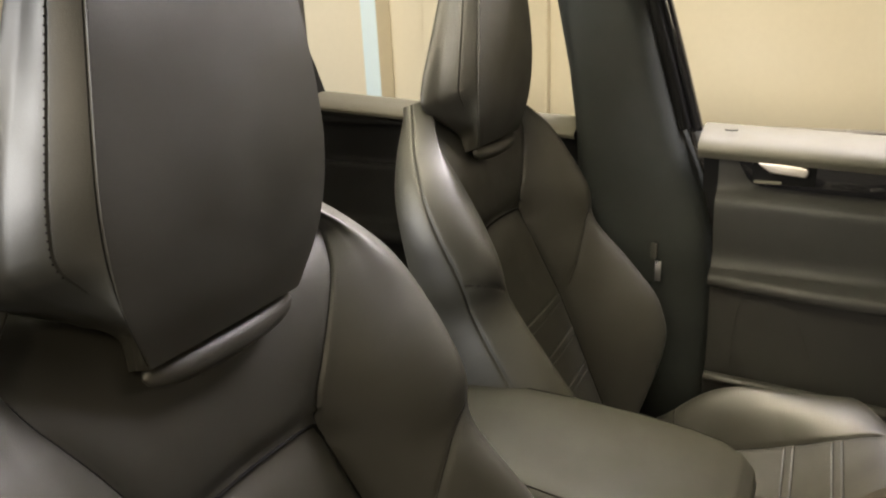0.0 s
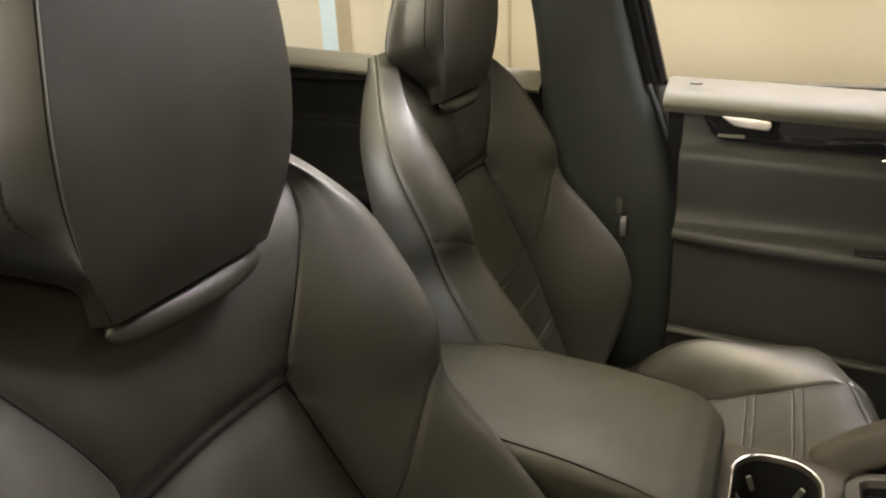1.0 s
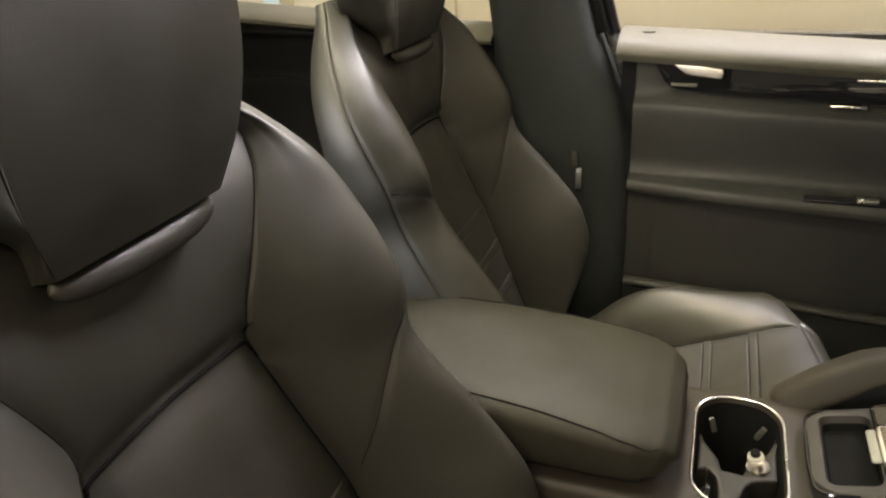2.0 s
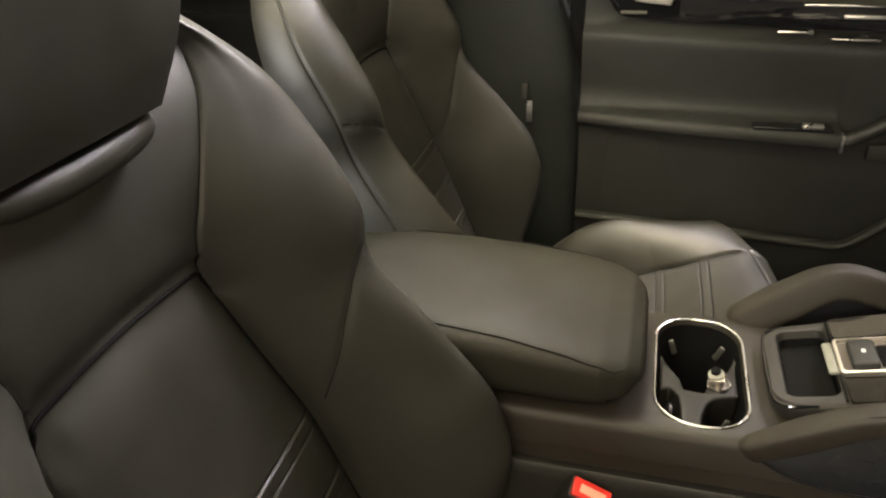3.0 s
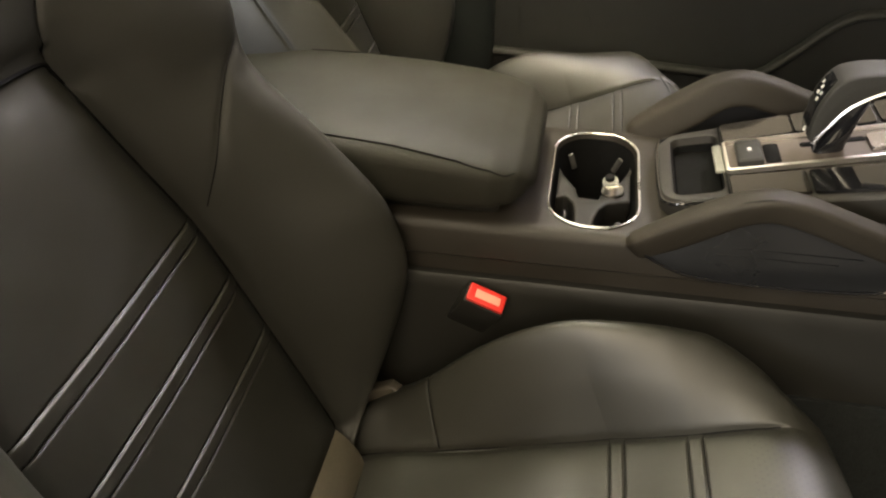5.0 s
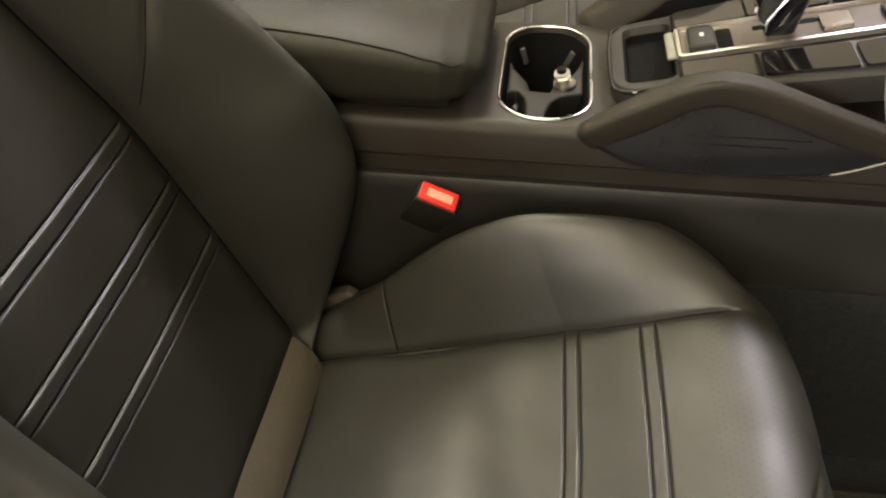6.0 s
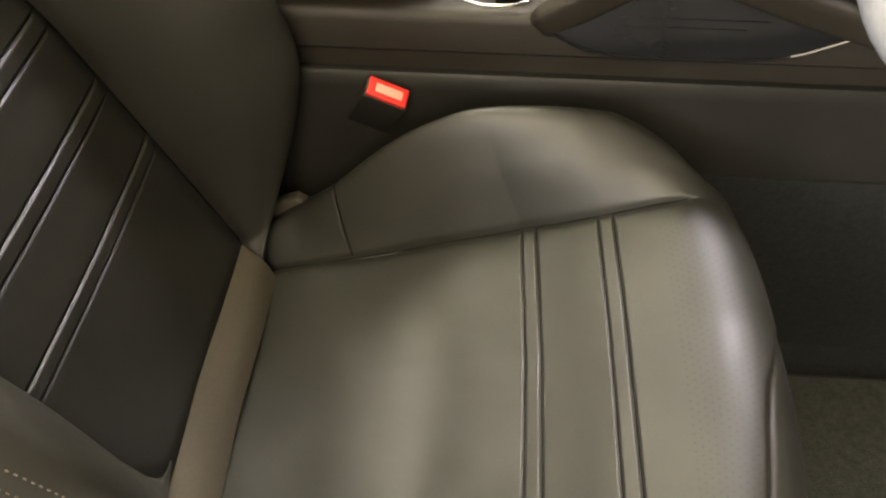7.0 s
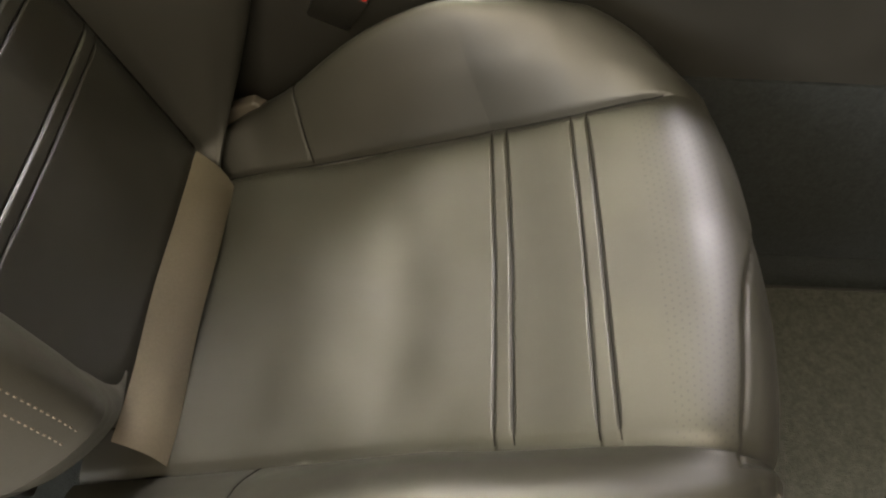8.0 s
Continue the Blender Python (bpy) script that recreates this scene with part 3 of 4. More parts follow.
    at = lambda w: float(np.interp(w, prof[:600, 0], arc[:600]))
    s = dense(np.arange(0, arc[-1], 0.006), *[(at(w) - 0.005, at(w) + 0.005, 0.0007) for w in (0.0, 0.016, 0.083, 0.099)], (at(-0.213), at(-0.199), 0.0009), (at(-0.32), at(-0.30), 0.002), (at(0.16), at(0.16) + 0.10, 0.0025))
    W, B = np.interp(s, arc, prof[:, 0]), np.interp(s, arc, prof[:, 1])
    tx, tz = np.gradient(W, s), np.gradient(B, s)
    hx, hh = [-0.40, -0.33, -0.27, -0.21, -0.15, -0.10, -0.05, 0.0, 0.05, 0.10, 0.15, 0.185, 0.21, 0.24], [0.015, 0.032, 0.043, 0.064, 0.096, 0.116, 0.127, 0.127, 0.111, 0.077, 0.040, 0.017, 0.006, 0.0]
    run = W + np.maximum(0, -B - 0.02) * 2
    H = smooth_table(run, hx, hh)
    outer = [0.008, 0.018, 0.028, 0.048, 0.072, 0.084, 0.088, 0.080, 0.062, 0.040, 0.018, 0.006, 0.002, 0.0] if sg > 0 else [0.008, 0.018, 0.030, 0.056, 0.084, 0.094, 0.091, 0.075, 0.052, 0.028, 0.010, 0.003, 0.001, 0.0]
    H_OUT = smooth_table(run, hx, outer)
    z = np.zeros_like(s)

    def side(a0, bw, ew, H, grow, full, draw):
        a = np.interp(W, [-0.3, -0.05, 0.05, 0.2], [a0 + 0.004, a0, a0 + grow * 0.4, a0 + grow]) + draw * np.interp(W, [0.0, 0.05, 0.09, 0.15, 0.19], [0.0, -0.008, -0.013, -0.014, -0.013])
        nose = np.clip((run - 0.12) / 0.12, 0, 1) ** 1.5
        tail = np.clip((-0.27 - W) / 0.11, 0, 1)
        bb, ee = bw - nose * (bw - a - 0.012) - 0.036 * tail, ew - nose * (ew - a - 0.03) - 0.060 * tail
        return np.stack([np.stack(k, -1) for k in (
            (-a * 0.5, z - 0.005), (z, z - 0.008), (a, z), (a + (bb - a) * 0.45, H * full), (bb, H), (ee, H * 0.60 - 0.008), (ee + 0.005, H * 0.1 - 0.05), (ee - 0.004, z - 0.12), (ee - 0.06, z - 0.14))], 1)
    q = dense(np.arange(1, 7.5, 0.055), (1.92, 2.08, 0.012), (4.94, 5.06, 0.012))
    inb, out = sections(side(0.158, 0.212, 0.243, H, -0.002, 0.60, 1), q, (2,)), sections(side(0.184, 0.252, 0.290, H_OUT, 0.022 if sg > 0 else -0.004, 0.72, 0 if sg > 0 else 1), q, (2,))
    U = np.concatenate([-out[:, ::-1, 0], inb[:, 1:, 0]], 1)
    O = np.concatenate([out[:, ::-1, 1], inb[:, 1:, 1]], 1)
    Q = np.concatenate([-q[::-1], q[1:]])[None, :].repeat(len(s), 0)
    AQ = np.abs(Q)
    WW = W[:, None].repeat(U.shape[1], 1)
    ins = AQ < 2
    seam = 0.006 * np.exp(-((AQ - 2) * 0.06 / 0.004) ** 2) * np.where((Q > 0) | (sg < 0), np.clip((0.200 - run[:, None]) / 0.025, 0, 1), 1)
    flat = (B > -0.03)[:, None]
    for g in (0.0, 0.016, 0.083, 0.099):
        seam = np.maximum(seam, 0.0023 * np.exp(-((WW - g) / 0.0014) ** 2) * ins * flat)
    for g in (0.008, 0.091):
        O += 0.0010 * np.exp(-((WW - g) / 0.0076) ** 8) * ins * flat
    seam = np.maximum(seam, 0.0012 * np.exp(-((WW + 0.206) / 0.0024) ** 2) * (AQ > 2) * flat)
    seam = np.maximum(seam, 0.0035 * np.exp(-((AQ - 4.7) * 0.045 / 0.0028) ** 2))
    O += np.where(ins, 0.003 * np.sin(WW * 34 + 1.0) * np.cos(U * 11 + 0.6) * np.clip((0.0 - WW) / 0.1, 0, 1), 0)
    # the seam of the front panel: highest at the outboard corner, falling away towards the middle
    edge = np.interp(U, [-0.22, -0.15, -0.10, -0.06, -0.025, 0.005, 0.2], [0.2105, 0.2125, 0.2145, 0.222, 0.240, 0.262, 0.275]) + at(0.0)
    past = s[:, None] - edge
    seam = np.maximum(seam, 0.004 * np.exp(-(past / 0.0035) ** 2) * (AQ < 3))
    O -= 0.003 * np.clip(past / 0.004, 0, 1) * np.clip((3 - AQ) / 0.3, 0, 1)
    O += np.where(ins, 0.0004 * np.sin(WW * 75 + U * 28 + 1.3 * np.sin(U * 21)) * np.sin(U * 33 - WW * 19 + 0.8) * np.clip((0.16 - WW) / 0.1, 0, 1), 0)
    O -= np.where(AQ < 5.5, seam, 0)
    bow = 0.024 * (np.minimum(np.abs(U + 0.01), 0.2) / 0.17) ** 2 * np.clip((run - 0.12) / 0.1, 0, 1)[:, None] + short * np.clip((run - 0.11) / 0.08, 0, 1)[:, None]
    px = WW + O * (-tz)[:, None] - bow
    pz = B[:, None] + O * tx[:, None]
    P = o_c + px[..., None] * d + pz[..., None] * n + U[..., None] * y
    nrm = grid_normals(P, sg)
    qc = AQ[:-1, :-1] * 0.5 + AQ[1:, 1:] * 0.5
    qs = (Q[:-1, :-1] + Q[1:, 1:]) > 0
    wc = (WW + np.maximum(0, -0.02 - B)[:, None] * 9)[:-1, :-1]
    reg = np.where(qc < 2, np.where(past[:-1, :-1] > 0, 5, 1), np.where(qc < 5, np.where(wc < -0.206, 2, 3), 4))
    reg = np.where(qs & (reg >= 2) & (reg < 5), reg + 10, reg)
    names = {1: "cushion_insert", 5: "cushion_front", 2: "rear_bolster", 12: "rear_bolster", 3: "thigh_bolster", 13: "thigh_bolster", 4: "cushion_side", 14: "cushion_side"}
    uv = np.stack([U, s[:, None].repeat(U.shape[1], 1) - at(0.0)], -1)
    for k, me in pieces(P, nrm, uv, reg, names).items():
        part(names[k], me, PERF if k == 1 else LEATHER, S)

    # Cushion seams and grooves get the same black cords as crease shade.
    for k in (-1, 1):
        j = int(np.argmin(np.abs(Q[0] - 2 * k)))
        part("seam", thread([tuple(P[i, j]) for i in range(4, len(s) - 4, 2) if (k < 0 < sg) or run[i] < 0.192], 0.0009), RUBBER, S, "dark cord for a sewn seam and its crease shade")
    for g in (0.0, 0.016, 0.083, 0.099):
        i = int(np.argmin(np.abs(s - at(g))))
        part("crease_shade", thread([tuple(p) for p in P[i][AQ[i] < 1.97]], 0.0006), RUBBER, S, "dark cord for the shade in a sewn groove")
    for k in (-1, 1):
        i = int(np.argmin(np.abs(s - at(-0.206))))
        part("crease_shade", thread([tuple(p) for p in P[i][(Q[i] * k > 2.05) & (Q[i] * k < 4.9)]], 0.0010), RUBBER, S, "dark cord for a sewn seam and its crease shade")
    # Pale strip that paints a fixed streak of light on the thigh bolster.
    if sg > 0:
        streak = bmesh.new()
        i0, i1 = np.searchsorted(s, [at(0.022), at(0.034)])
        for i in range(i0, i1):
            lo, hi = (np.array([np.interp(3.42 + 0.2 * (i - i0) / max(i1 - i0, 1) + k, Q[0], P[i, :, c]) for c in range(3)]) for k in (0.0, 0.34))
            up_ = Vector(nrm[i, int(np.argmin(np.abs(Q[0] - 3.6)))]) * 0.0005
            streak.verts.new(Vector(lo) + up_)
            streak.verts.new(Vector((lo + hi) / 2) + up_ * 1.6)
            streak.verts.new(Vector(hi) + up_)
        streak.verts.ensure_lookup_table()
        for r in range(len(streak.verts) // 3 - 1):
            for c in (0, 1):
                streak.faces.new([streak.verts[k] for k in (3 * r + c, 3 * r + c + 1, 3 * r + c + 4, 3 * r + c + 3)])
        part("light_streak", streak, STREAK, S, "small pale painted light streak")
    for qq in (-4.50, -4.60):
        part("stitching", stitches(P, nrm, s, Q[0], np.arange(at(0.14), at(0.14) + 0.14, 0.0048), lambda t: qq, 0.0009, 0.0005), THREAD, S, "pale grey thread")

    # the pale leather flap between cushion and back
    fu, fw_ = np.linspace(-0.180, 0.145, 40), np.linspace(0, 1, 12)
    FU, FT = np.meshgrid(fu, fw_, indexing="ij")
    fx = -0.310 + 0.009 * FT + 0.006 * np.sin(FT * math.pi) + 0.0015 * np.sin(FU * 31)
    fz = 0.064 - 0.066 * FT + 0.002 * np.sin(FU * 23 + 1)
    FP = o_c + fx[..., None] * d + fz[..., None] * n + FU[..., None] * y
    fm = bmesh.new()
    vs = [[fm.verts.new(p) for p in r] for r in FP]
    for r0, r1 in zip(vs, vs[1:]):
        for k in range(len(r0) - 1):
            fm.faces.new((r0[k], r0[k + 1], r1[k + 1], r1[k]))
    bmesh.ops.solidify(fm, geom=fm.faces[:], thickness=0.004)
    part("rear_flap", fm, FLAP, S, "pale taupe leather flap")
    # base and rails under the cushion
    part("seat_base", box(dx - 0.30, dx + 0.14, yc - 0.20, yc + 0.20, 0.54, 0.635, 0.03), HARD, S)
    for k in (-0.17, 0.17):
        part("seat_rail", box(dx - 0.34, dx + 0.24, yc + k - 0.02, yc + k + 0.02, 0.452, 0.545, 0.004), HARD, S)
    # side trim by the recliner hinge
    for k in (-1, 1):
        uo = 0.222 if k > 0 else 0.262
        tri = [(-0.36, 0.02), (-0.27, -0.06), (-0.235, 0.015), (-0.262, 0.052), (-0.30, 0.05)]
        pts = [tuple((o_c + w * d + (g - (0 if k > 0 else 0.04)) * n)[[0, 2]]) for w, g in tri]
        yy = yc + sg * k * uo
        part("hinge_cover", prism(pts, "y", yy - 0.008, yy + 0.008, 0.004), HINGE, S, "taupe plastic hinge cover")
    return S


NEAR_Y, FAR_Y, FAR_DX = -0.388, 0.368, -0.086
seat(NEAR_Y, 0.0, 1, "black leather sports seat with grooved inserts and built-in headrest")
seat(FAR_Y, FAR_DX, -1, "black leather sports seat set further back beside the far door", 2.2, 0.014)


# ---- centre console ----
CON = thing("centre_console", (0.0, 0, 0.45), "taupe-black plastic centre console with grab rails between the seats", "console")


def ring_loop(x0, x1, y0, y1, r, z, n=9):
    """A rounded rectangle as a loop of points."""
    out = []
    for cx, cy, a0 in ((x1 - r, y1 - r, 0), (x0 + r, y1 - r, 90), (x0 + r, y0 + r, 180), (x1 - r, y0 + r, 270)):
        for k in range(n):
            a = radians(a0 + 90 * k / (n - 1))
            out.append((cx + r * math.cos(a), cy + r * math.sin(a), z))
    return out


# lower body: an upper band, an undercut and a ledge along each side
half = [(0.0, 0.46), (0.130, 0.46), (0.126, 0.895), (0.125, 0.911), (0.122, 0.915), (0.106, 0.914), (0.105, 0.86), (0.120, 0.972), (0.117, 0.983), (0.108, 0.9875)]
outline = half[1:] + [(-p, q) for p, q in half[1:]][::-1]
part("lower_body", prism([(p, q) for p, q in outline if q < 0.93], "x", -0.62, 1.0), HARD, CON)
RX0, RX1, RY0, RY1 = -0.092, 0.008, -0.103, 0.100
top = skin([ring_loop(-0.60, 0.72, -0.112, 0.112, 0.006, 0.905), ring_loop(-0.60, 0.72, -0.113, 0.113, 0.006, 0.936), ring_loop(-0.60, 0.72, -0.119, 0.119, 0.006, 0.942), ring_loop(-0.60, 0.72, -0.119, 0.119, 0.006, 0.974), ring_loop(-0.598, 0.718, -0.116, 0.116, 0.006, 0.983), ring_loop(-0.594, 0.714, -0.110, 0.110, 0.006, 0.9868),
            ring_loop(RX0, RX1, RY0, RY1, 0.045, 0.9868), ring_loop(RX0 + 0.002, RX1 - 0.002, RY0 + 0.002, RY1 - 0.002, 0.043, 0.980)])
part("top_panel", top, CONSOLE, CON)
# cup holder
CUPGREY = surface("cup_plastic", (0.0105, 0.0098, 0.0088), 0.5, spec=0.3)
SPRING = surface("grey_plastic", (0.055, 0.054, 0.05), 0.4)
well = skin([ring_loop(RX0 + 0.0024, RX1 - 0.0024, RY0 + 0.0024, RY1 - 0.0024, 0.0427, 0.9815), ring_loop(RX0 + 0.009, RX1 - 0.009, RY0 + 0.009, RY1 - 0.009, 0.037, 0.940), ring_loop(RX0 + 0.015, RX1 - 0.015, RY0 + 0.014, RY1 - 0.014, 0.032, 0.880)], cap_last=True)
cup = part("cup_holder", well, RUBBER, CON, "dark grey twin cup holder")
loop = ring_loop(RX0 - 0.001, RX1 + 0.001, RY0 - 0.001, RY1 + 0.001, 0.046, 0.988)
part("cup_rim", thread(loop, 0.0016, 8, closed=True), CHROME, cup, "bright chrome rim")
for cx, cy, r, lean in ((-0.070, 0.074, 30, -18), (-0.014, 0.072, -35, 22), (-0.016, -0.070, 30, 24)):
    part("cup_spring", box(-0.0035, 0.0035, -0.002, 0.002, -0.012, 0.012, 0.0018, m=pose(cx, cy, 0.960, 0, lean, r)), SPRING, cup, "small grey spring finger")
bridge = [(-0.0855, 0.040), (-0.080, 0.022), (-0.071, 0.006), (-0.063, -0.008), (-0.059, -0.026), (-0.036, -0.028), (-0.030, -0.008), (-0.016, 0.004), (-0.007, 0.022), (-0.001, 0.040), (0.0015, 0.055), (0.0015, -0.028), (-0.012, -0.031), (-0.026, -0.036), (-0.034, -0.048), (-0.040, -0.070), (-0.041, -0.0955), (-0.062, -0.0955), (-0.0625, -0.060), (-0.065, -0.040), (-0.074, -0.026), (-0.0855, -0.032)]
part("cup_bridge", prism(bridge, "z", 0.900, 0.974, 0.004), CUPGREY, cup, "dark grey bridge between the cups")
DULL = surface("dull_metal", (0.30, 0.28, 0.26), 0.25, metal=1.0, vary=0.1)
KEY = thing("socket_plug", (-0.020, -0.013, 0.974), "metal plug with cream ring standing in the cup holder", "plug")
part("collar", cylinder(0.0138, 0.0128, 0.004, pose(-0.0200, -0.0130, 0.9769, 6, -6, 0), bevel=0.001), DULL, KEY, "metal collar")
part("stem", cylinder(0.0085, 0.0085, 0.014, pose(-0.0215, -0.0110, 0.9805, 16, -10, 0), bevel=0.001), DULL, KEY)
part("ring", cylinder(0.0092, 0.0092, 0.007, pose(-0.0235, -0.0090, 0.9865, 16, -10, 0), bevel=0.0015), surface("cream_plastic", (0.12, 0.115, 0.095), 0.45), KEY, "cream plastic ring")
part("tip", cylinder(0.0062, 0.0055, 0.006, pose(-0.0245, -0.0075, 0.9908, 16, -10, 0), bevel=0.001), RUBBER, KEY)
COIN = thing("key_fob", (-0.074, -0.055, 0.89), "glossy black oval fob lying in the cup holder", "fob")
bm = bmesh.new()
bmesh.ops.create_uvsphere(bm, u_segments=20, v_segments=12, radius=1, matrix=Matrix.LocRotScale((-0.0735, -0.058, 0.938), None, (0.0098, 0.022, 0.036)))
part("shell", bm, PIANO, COIN)

# armrest
ARM = thing("armrest", (-0.30, 0, 0.99), "padded black leather armrest lid closed on the console", "armrest")
ARM_X = (-0.56, -0.50, -0.42, -0.34, -0.26, -0.19, -0.154, -0.129, -0.116, -0.109)
ARM_TOP = (1.060, 1.078, 1.086, 1.085, 1.080, 1.071, 1.064, 1.056, 1.045, 1.030)
ARM_HALF = (0.100, 0.112, 0.118, 0.120, 0.121, 0.121, 0.118, 0.108, 0.096, 0.080)
ARM_LOW = (1.008, 1.002, 0.998, 0.996, 0.995, 0.995, 0.996, 1.000, 1.007, 1.016)


def arm_at(x):
    return tuple(float(np.interp(x, ARM_X, c)) for c in (ARM_TOP, ARM_HALF, ARM_LOW))


def arm_skin(x, y):
    t, w, b = arm_at(x)
    return (t + b) / 2 + (t - b) / 2 * max(0.0, 1 - (abs(y) / w) ** 4.4) ** (1 / 4.4)


path, secs = [], []
for x in dense(np.linspace(-0.56, -0.164, 30), (-0.162, -0.109, 0.003)):
    t, w, b = arm_at(x)
    path.append((x, 0, (t + b) / 2))
    secs.append(oval(w, (t - b) / 2, 48, 4.4))
part("lid", sweep(path, secs), MATTE, ARM)
for sy in (-1, 1):
    line = spline([(-0.44, 0.100), (-0.33, 0.104), (-0.26, 0.107), (-0.20, 0.1105), (-0.165, 0.1125), (-0.140, 0.1095), (-0.126, 0.1005)], 60)
    part("welt", thread([(x, sy * y, arm_skin(x, y) + 0.0002) for x, y in line], 0.0011), RUBBER, ARM, "dark cord for a sewn seam and its crease shade")
part("under_lid", box(-0.55, -0.145, -0.094, 0.094, 0.9869, 1.012, 0.004), HARD, ARM)

# grab rails, splayed a little from their rear ends, the outer faces tucked in below


def rail_y(x):
    return float(np.interp(x, [0.0, 0.11, 0.42], [0.116, 0.128, 0.128]))


for sy in (-1, 1):
    keys = [(0.004, 0.975), (0.030, 0.995), (0.068, 1.023), (0.100, 1.044), (0.128, 1.051), (0.160, 1.045), (0.20, 1.031), (0.26, 1.010), (0.33, 0.990), (0.42, 0.963)]
    pts = spline(keys, 60)
    rail = []
    for i, (x, z) in enumerate(pts):
        f = i / 59
        sec = oval(np.interp(f, [0, 0.03, 0.2, 0.4, 1], [0.009, 0.013, 0.016, 0.016, 0.015]), np.interp(f, [0, 0.03, 0.18, 0.36, 1], [0.016, 0.020, 0.021, 0.018, 0.017]), 32, 4.0)
        rail.append([(a + sy * 0.35 * b, b) for a, b in sec])
    g = part("grab_rail", sweep([(x, sy * rail_y(x), z) for x, z in pts], rail), RAIL, CON, "taupe leather-wrapped grab rail")
    wl = thread([(x - 0.004, sy * (rail_y(x) + 0.0155), z + np.interp(i / 59, [0, 0.1, 0.36, 1], [0.016, 0.0195, 0.0165, 0.0155])) for i, (x, z) in enumerate(pts) if 3 < i], 0.0009)
    part("rail_seam", wl, RUBBER, g)
    end = [(pts[1][0], sy * rail_y(pts[1][0]) + a * 1.04, pts[1][1] + b * 1.04) for a, b in rail[1] if b > 0.001]
    part("rail_joint", thread(end, 0.0010), RUBBER, g, "dark joint at the foot of the rail")
    # the glossy side panel below the rail
    low = [(0.004, 0.985), (0.016, 0.975), (0.040, 0.961), (0.066, 0.953), (0.110, 0.949), (0.18, 0.949), (0.25, 0.955), (0.30, 0.975), (0.33, 0.990)]
    hi = [(x, z) for x, z in keys[1:9]][::-1]
    part("side_panel", prism(low + hi, "y", sy * 0.1195, sy * 0.1265, 0.0015), PANEL, CON, "satin black side panel")
    part("panel_trim", thread([(x, sy * 0.1265, z) for x, z in spline(low, 40)], 0.0018), PIANO, CON, "gloss black lower trim")
    for x0, x1, z0 in ((0.085, 0.205, 0.984), (0.100, 0.225, 0.994)):
        part("storage_slat", box(x0, x1, sy * 0.123 - 0.0048, sy * 0.123 + 0.0048, z0, z0 + 0.0014, 0.0005), PANEL, CON, "thin raised rib")

# selector block, rising towards the front
SEL = thing("gear_selector_panel", (0.18, 0, 0.99), "gloss black selector panel with satin metal frame on the console", "gear selector")
RISE = math.atan2(0.043, 0.19)
BASE = Matrix.Translation((0.03, 0, 1.006)) @ Matrix.Rotation(-RISE, 4, "Y")


def on_block(x, y, z=0.0):
    return tuple(BASE @ Vector((x, y, z)))


def slope_loop(x0, x1, y0, y1, r, z, flare=0.0):
    return [on_block(p[0], p[1] * (1 + flare * p[0]), p[2]) for p in ring_loop(x0, x1, y0, y1, r, z)]


HOUSE = surface("housing_plastic", (0.0175, 0.0160, 0.0135), 0.5, spec=0.4, grain=0.15, grain_scale=1100)
# outer housing with the open tray at its rear
house = skin([slope_loop(-0.004, 0.50, -0.074, 0.074, 0.03, -0.035, 1.2), slope_loop(-0.004, 0.50, -0.074, 0.074, 0.03, -0.006, 1.2), slope_loop(0.0, 0.498, -0.070, 0.070, 0.028, 0.0, 1.2), slope_loop(0.008, 0.490, -0.066, 0.066, 0.022, 0.001, 1.2), slope_loop(0.013, 0.067, -0.061, 0.061, 0.012, 0.0, 0), slope_loop(0.0155, 0.066, -0.0585, 0.0585, 0.011, -0.009, 0)])
part("housing", house, HOUSE, SEL)
part("tray", skin([slope_loop(0.0157, 0.0658, -0.0583, 0.0583, 0.011, -0.0088), slope_loop(0.0175, 0.0650, -0.0565, 0.0565, 0.009, -0.0185)], cap_last=True), RUBBER, SEL, "deep black storage tray")
part("edge_band", thread([on_block(*p) for p in spline([(0.06, -0.0725, -0.003), (0.02, -0.0735, -0.003), (0.004, -0.066, -0.003), (-0.001, -0.05, -0.003), (-0.003, 0.0, -0.003), (-0.001, 0.05, -0.003), (0.004, 0.066, -0.003), (0.02, 0.0735, -0.003)], 60)], 0.0022), PIANO, SEL, "gloss black edge band")
for sy in (-1, 1):
    y0, y1 = (0.034, 0.070) if sy > 0 else (-0.070, -0.034)
    plate = skin([slope_loop(0.072, 0.148, y0, y1, 0.004, 0.0012, 1.2), slope_loop(0.0725, 0.1475, y0 + 0.0006, y1 - 0.0006, 0.004, 0.0042, 1.2)], cap_last=True)
    part("cover_panel", plate, SATIN, SEL, "satin dark grey cover panel")
    plate = skin([slope_loop(0.150, 0.235, y0, y1, 0.004, 0.0012, 1.2), slope_loop(0.1505, 0.2345, y0 + 0.0006, y1 - 0.0006, 0.004, 0.0042, 1.2)], cap_last=True)
    part("touch_panel", plate, PIANO, SEL, "gloss black touch panel")
    plate = skin([slope_loop(0.239, 0.42, y0, y1, 0.004, 0.0012, 1.2), slope_loop(0.2395, 0.4195, y0 + 0.0006, y1 - 0.0006, 0.004, 0.0042, 1.2)], cap_last=True)
    part("touch_panel", plate, PIANO, SEL, "gloss black touch panel")
    part("toggle", box(0.303 - sy * 0.041, 0.313 - sy * 0.041, sy * 0.060 - 0.016, sy * 0.060 + 0.016, 0.006, 0.013, 0.002, m=BASE), CHROME, SEL, "satin metal toggle")
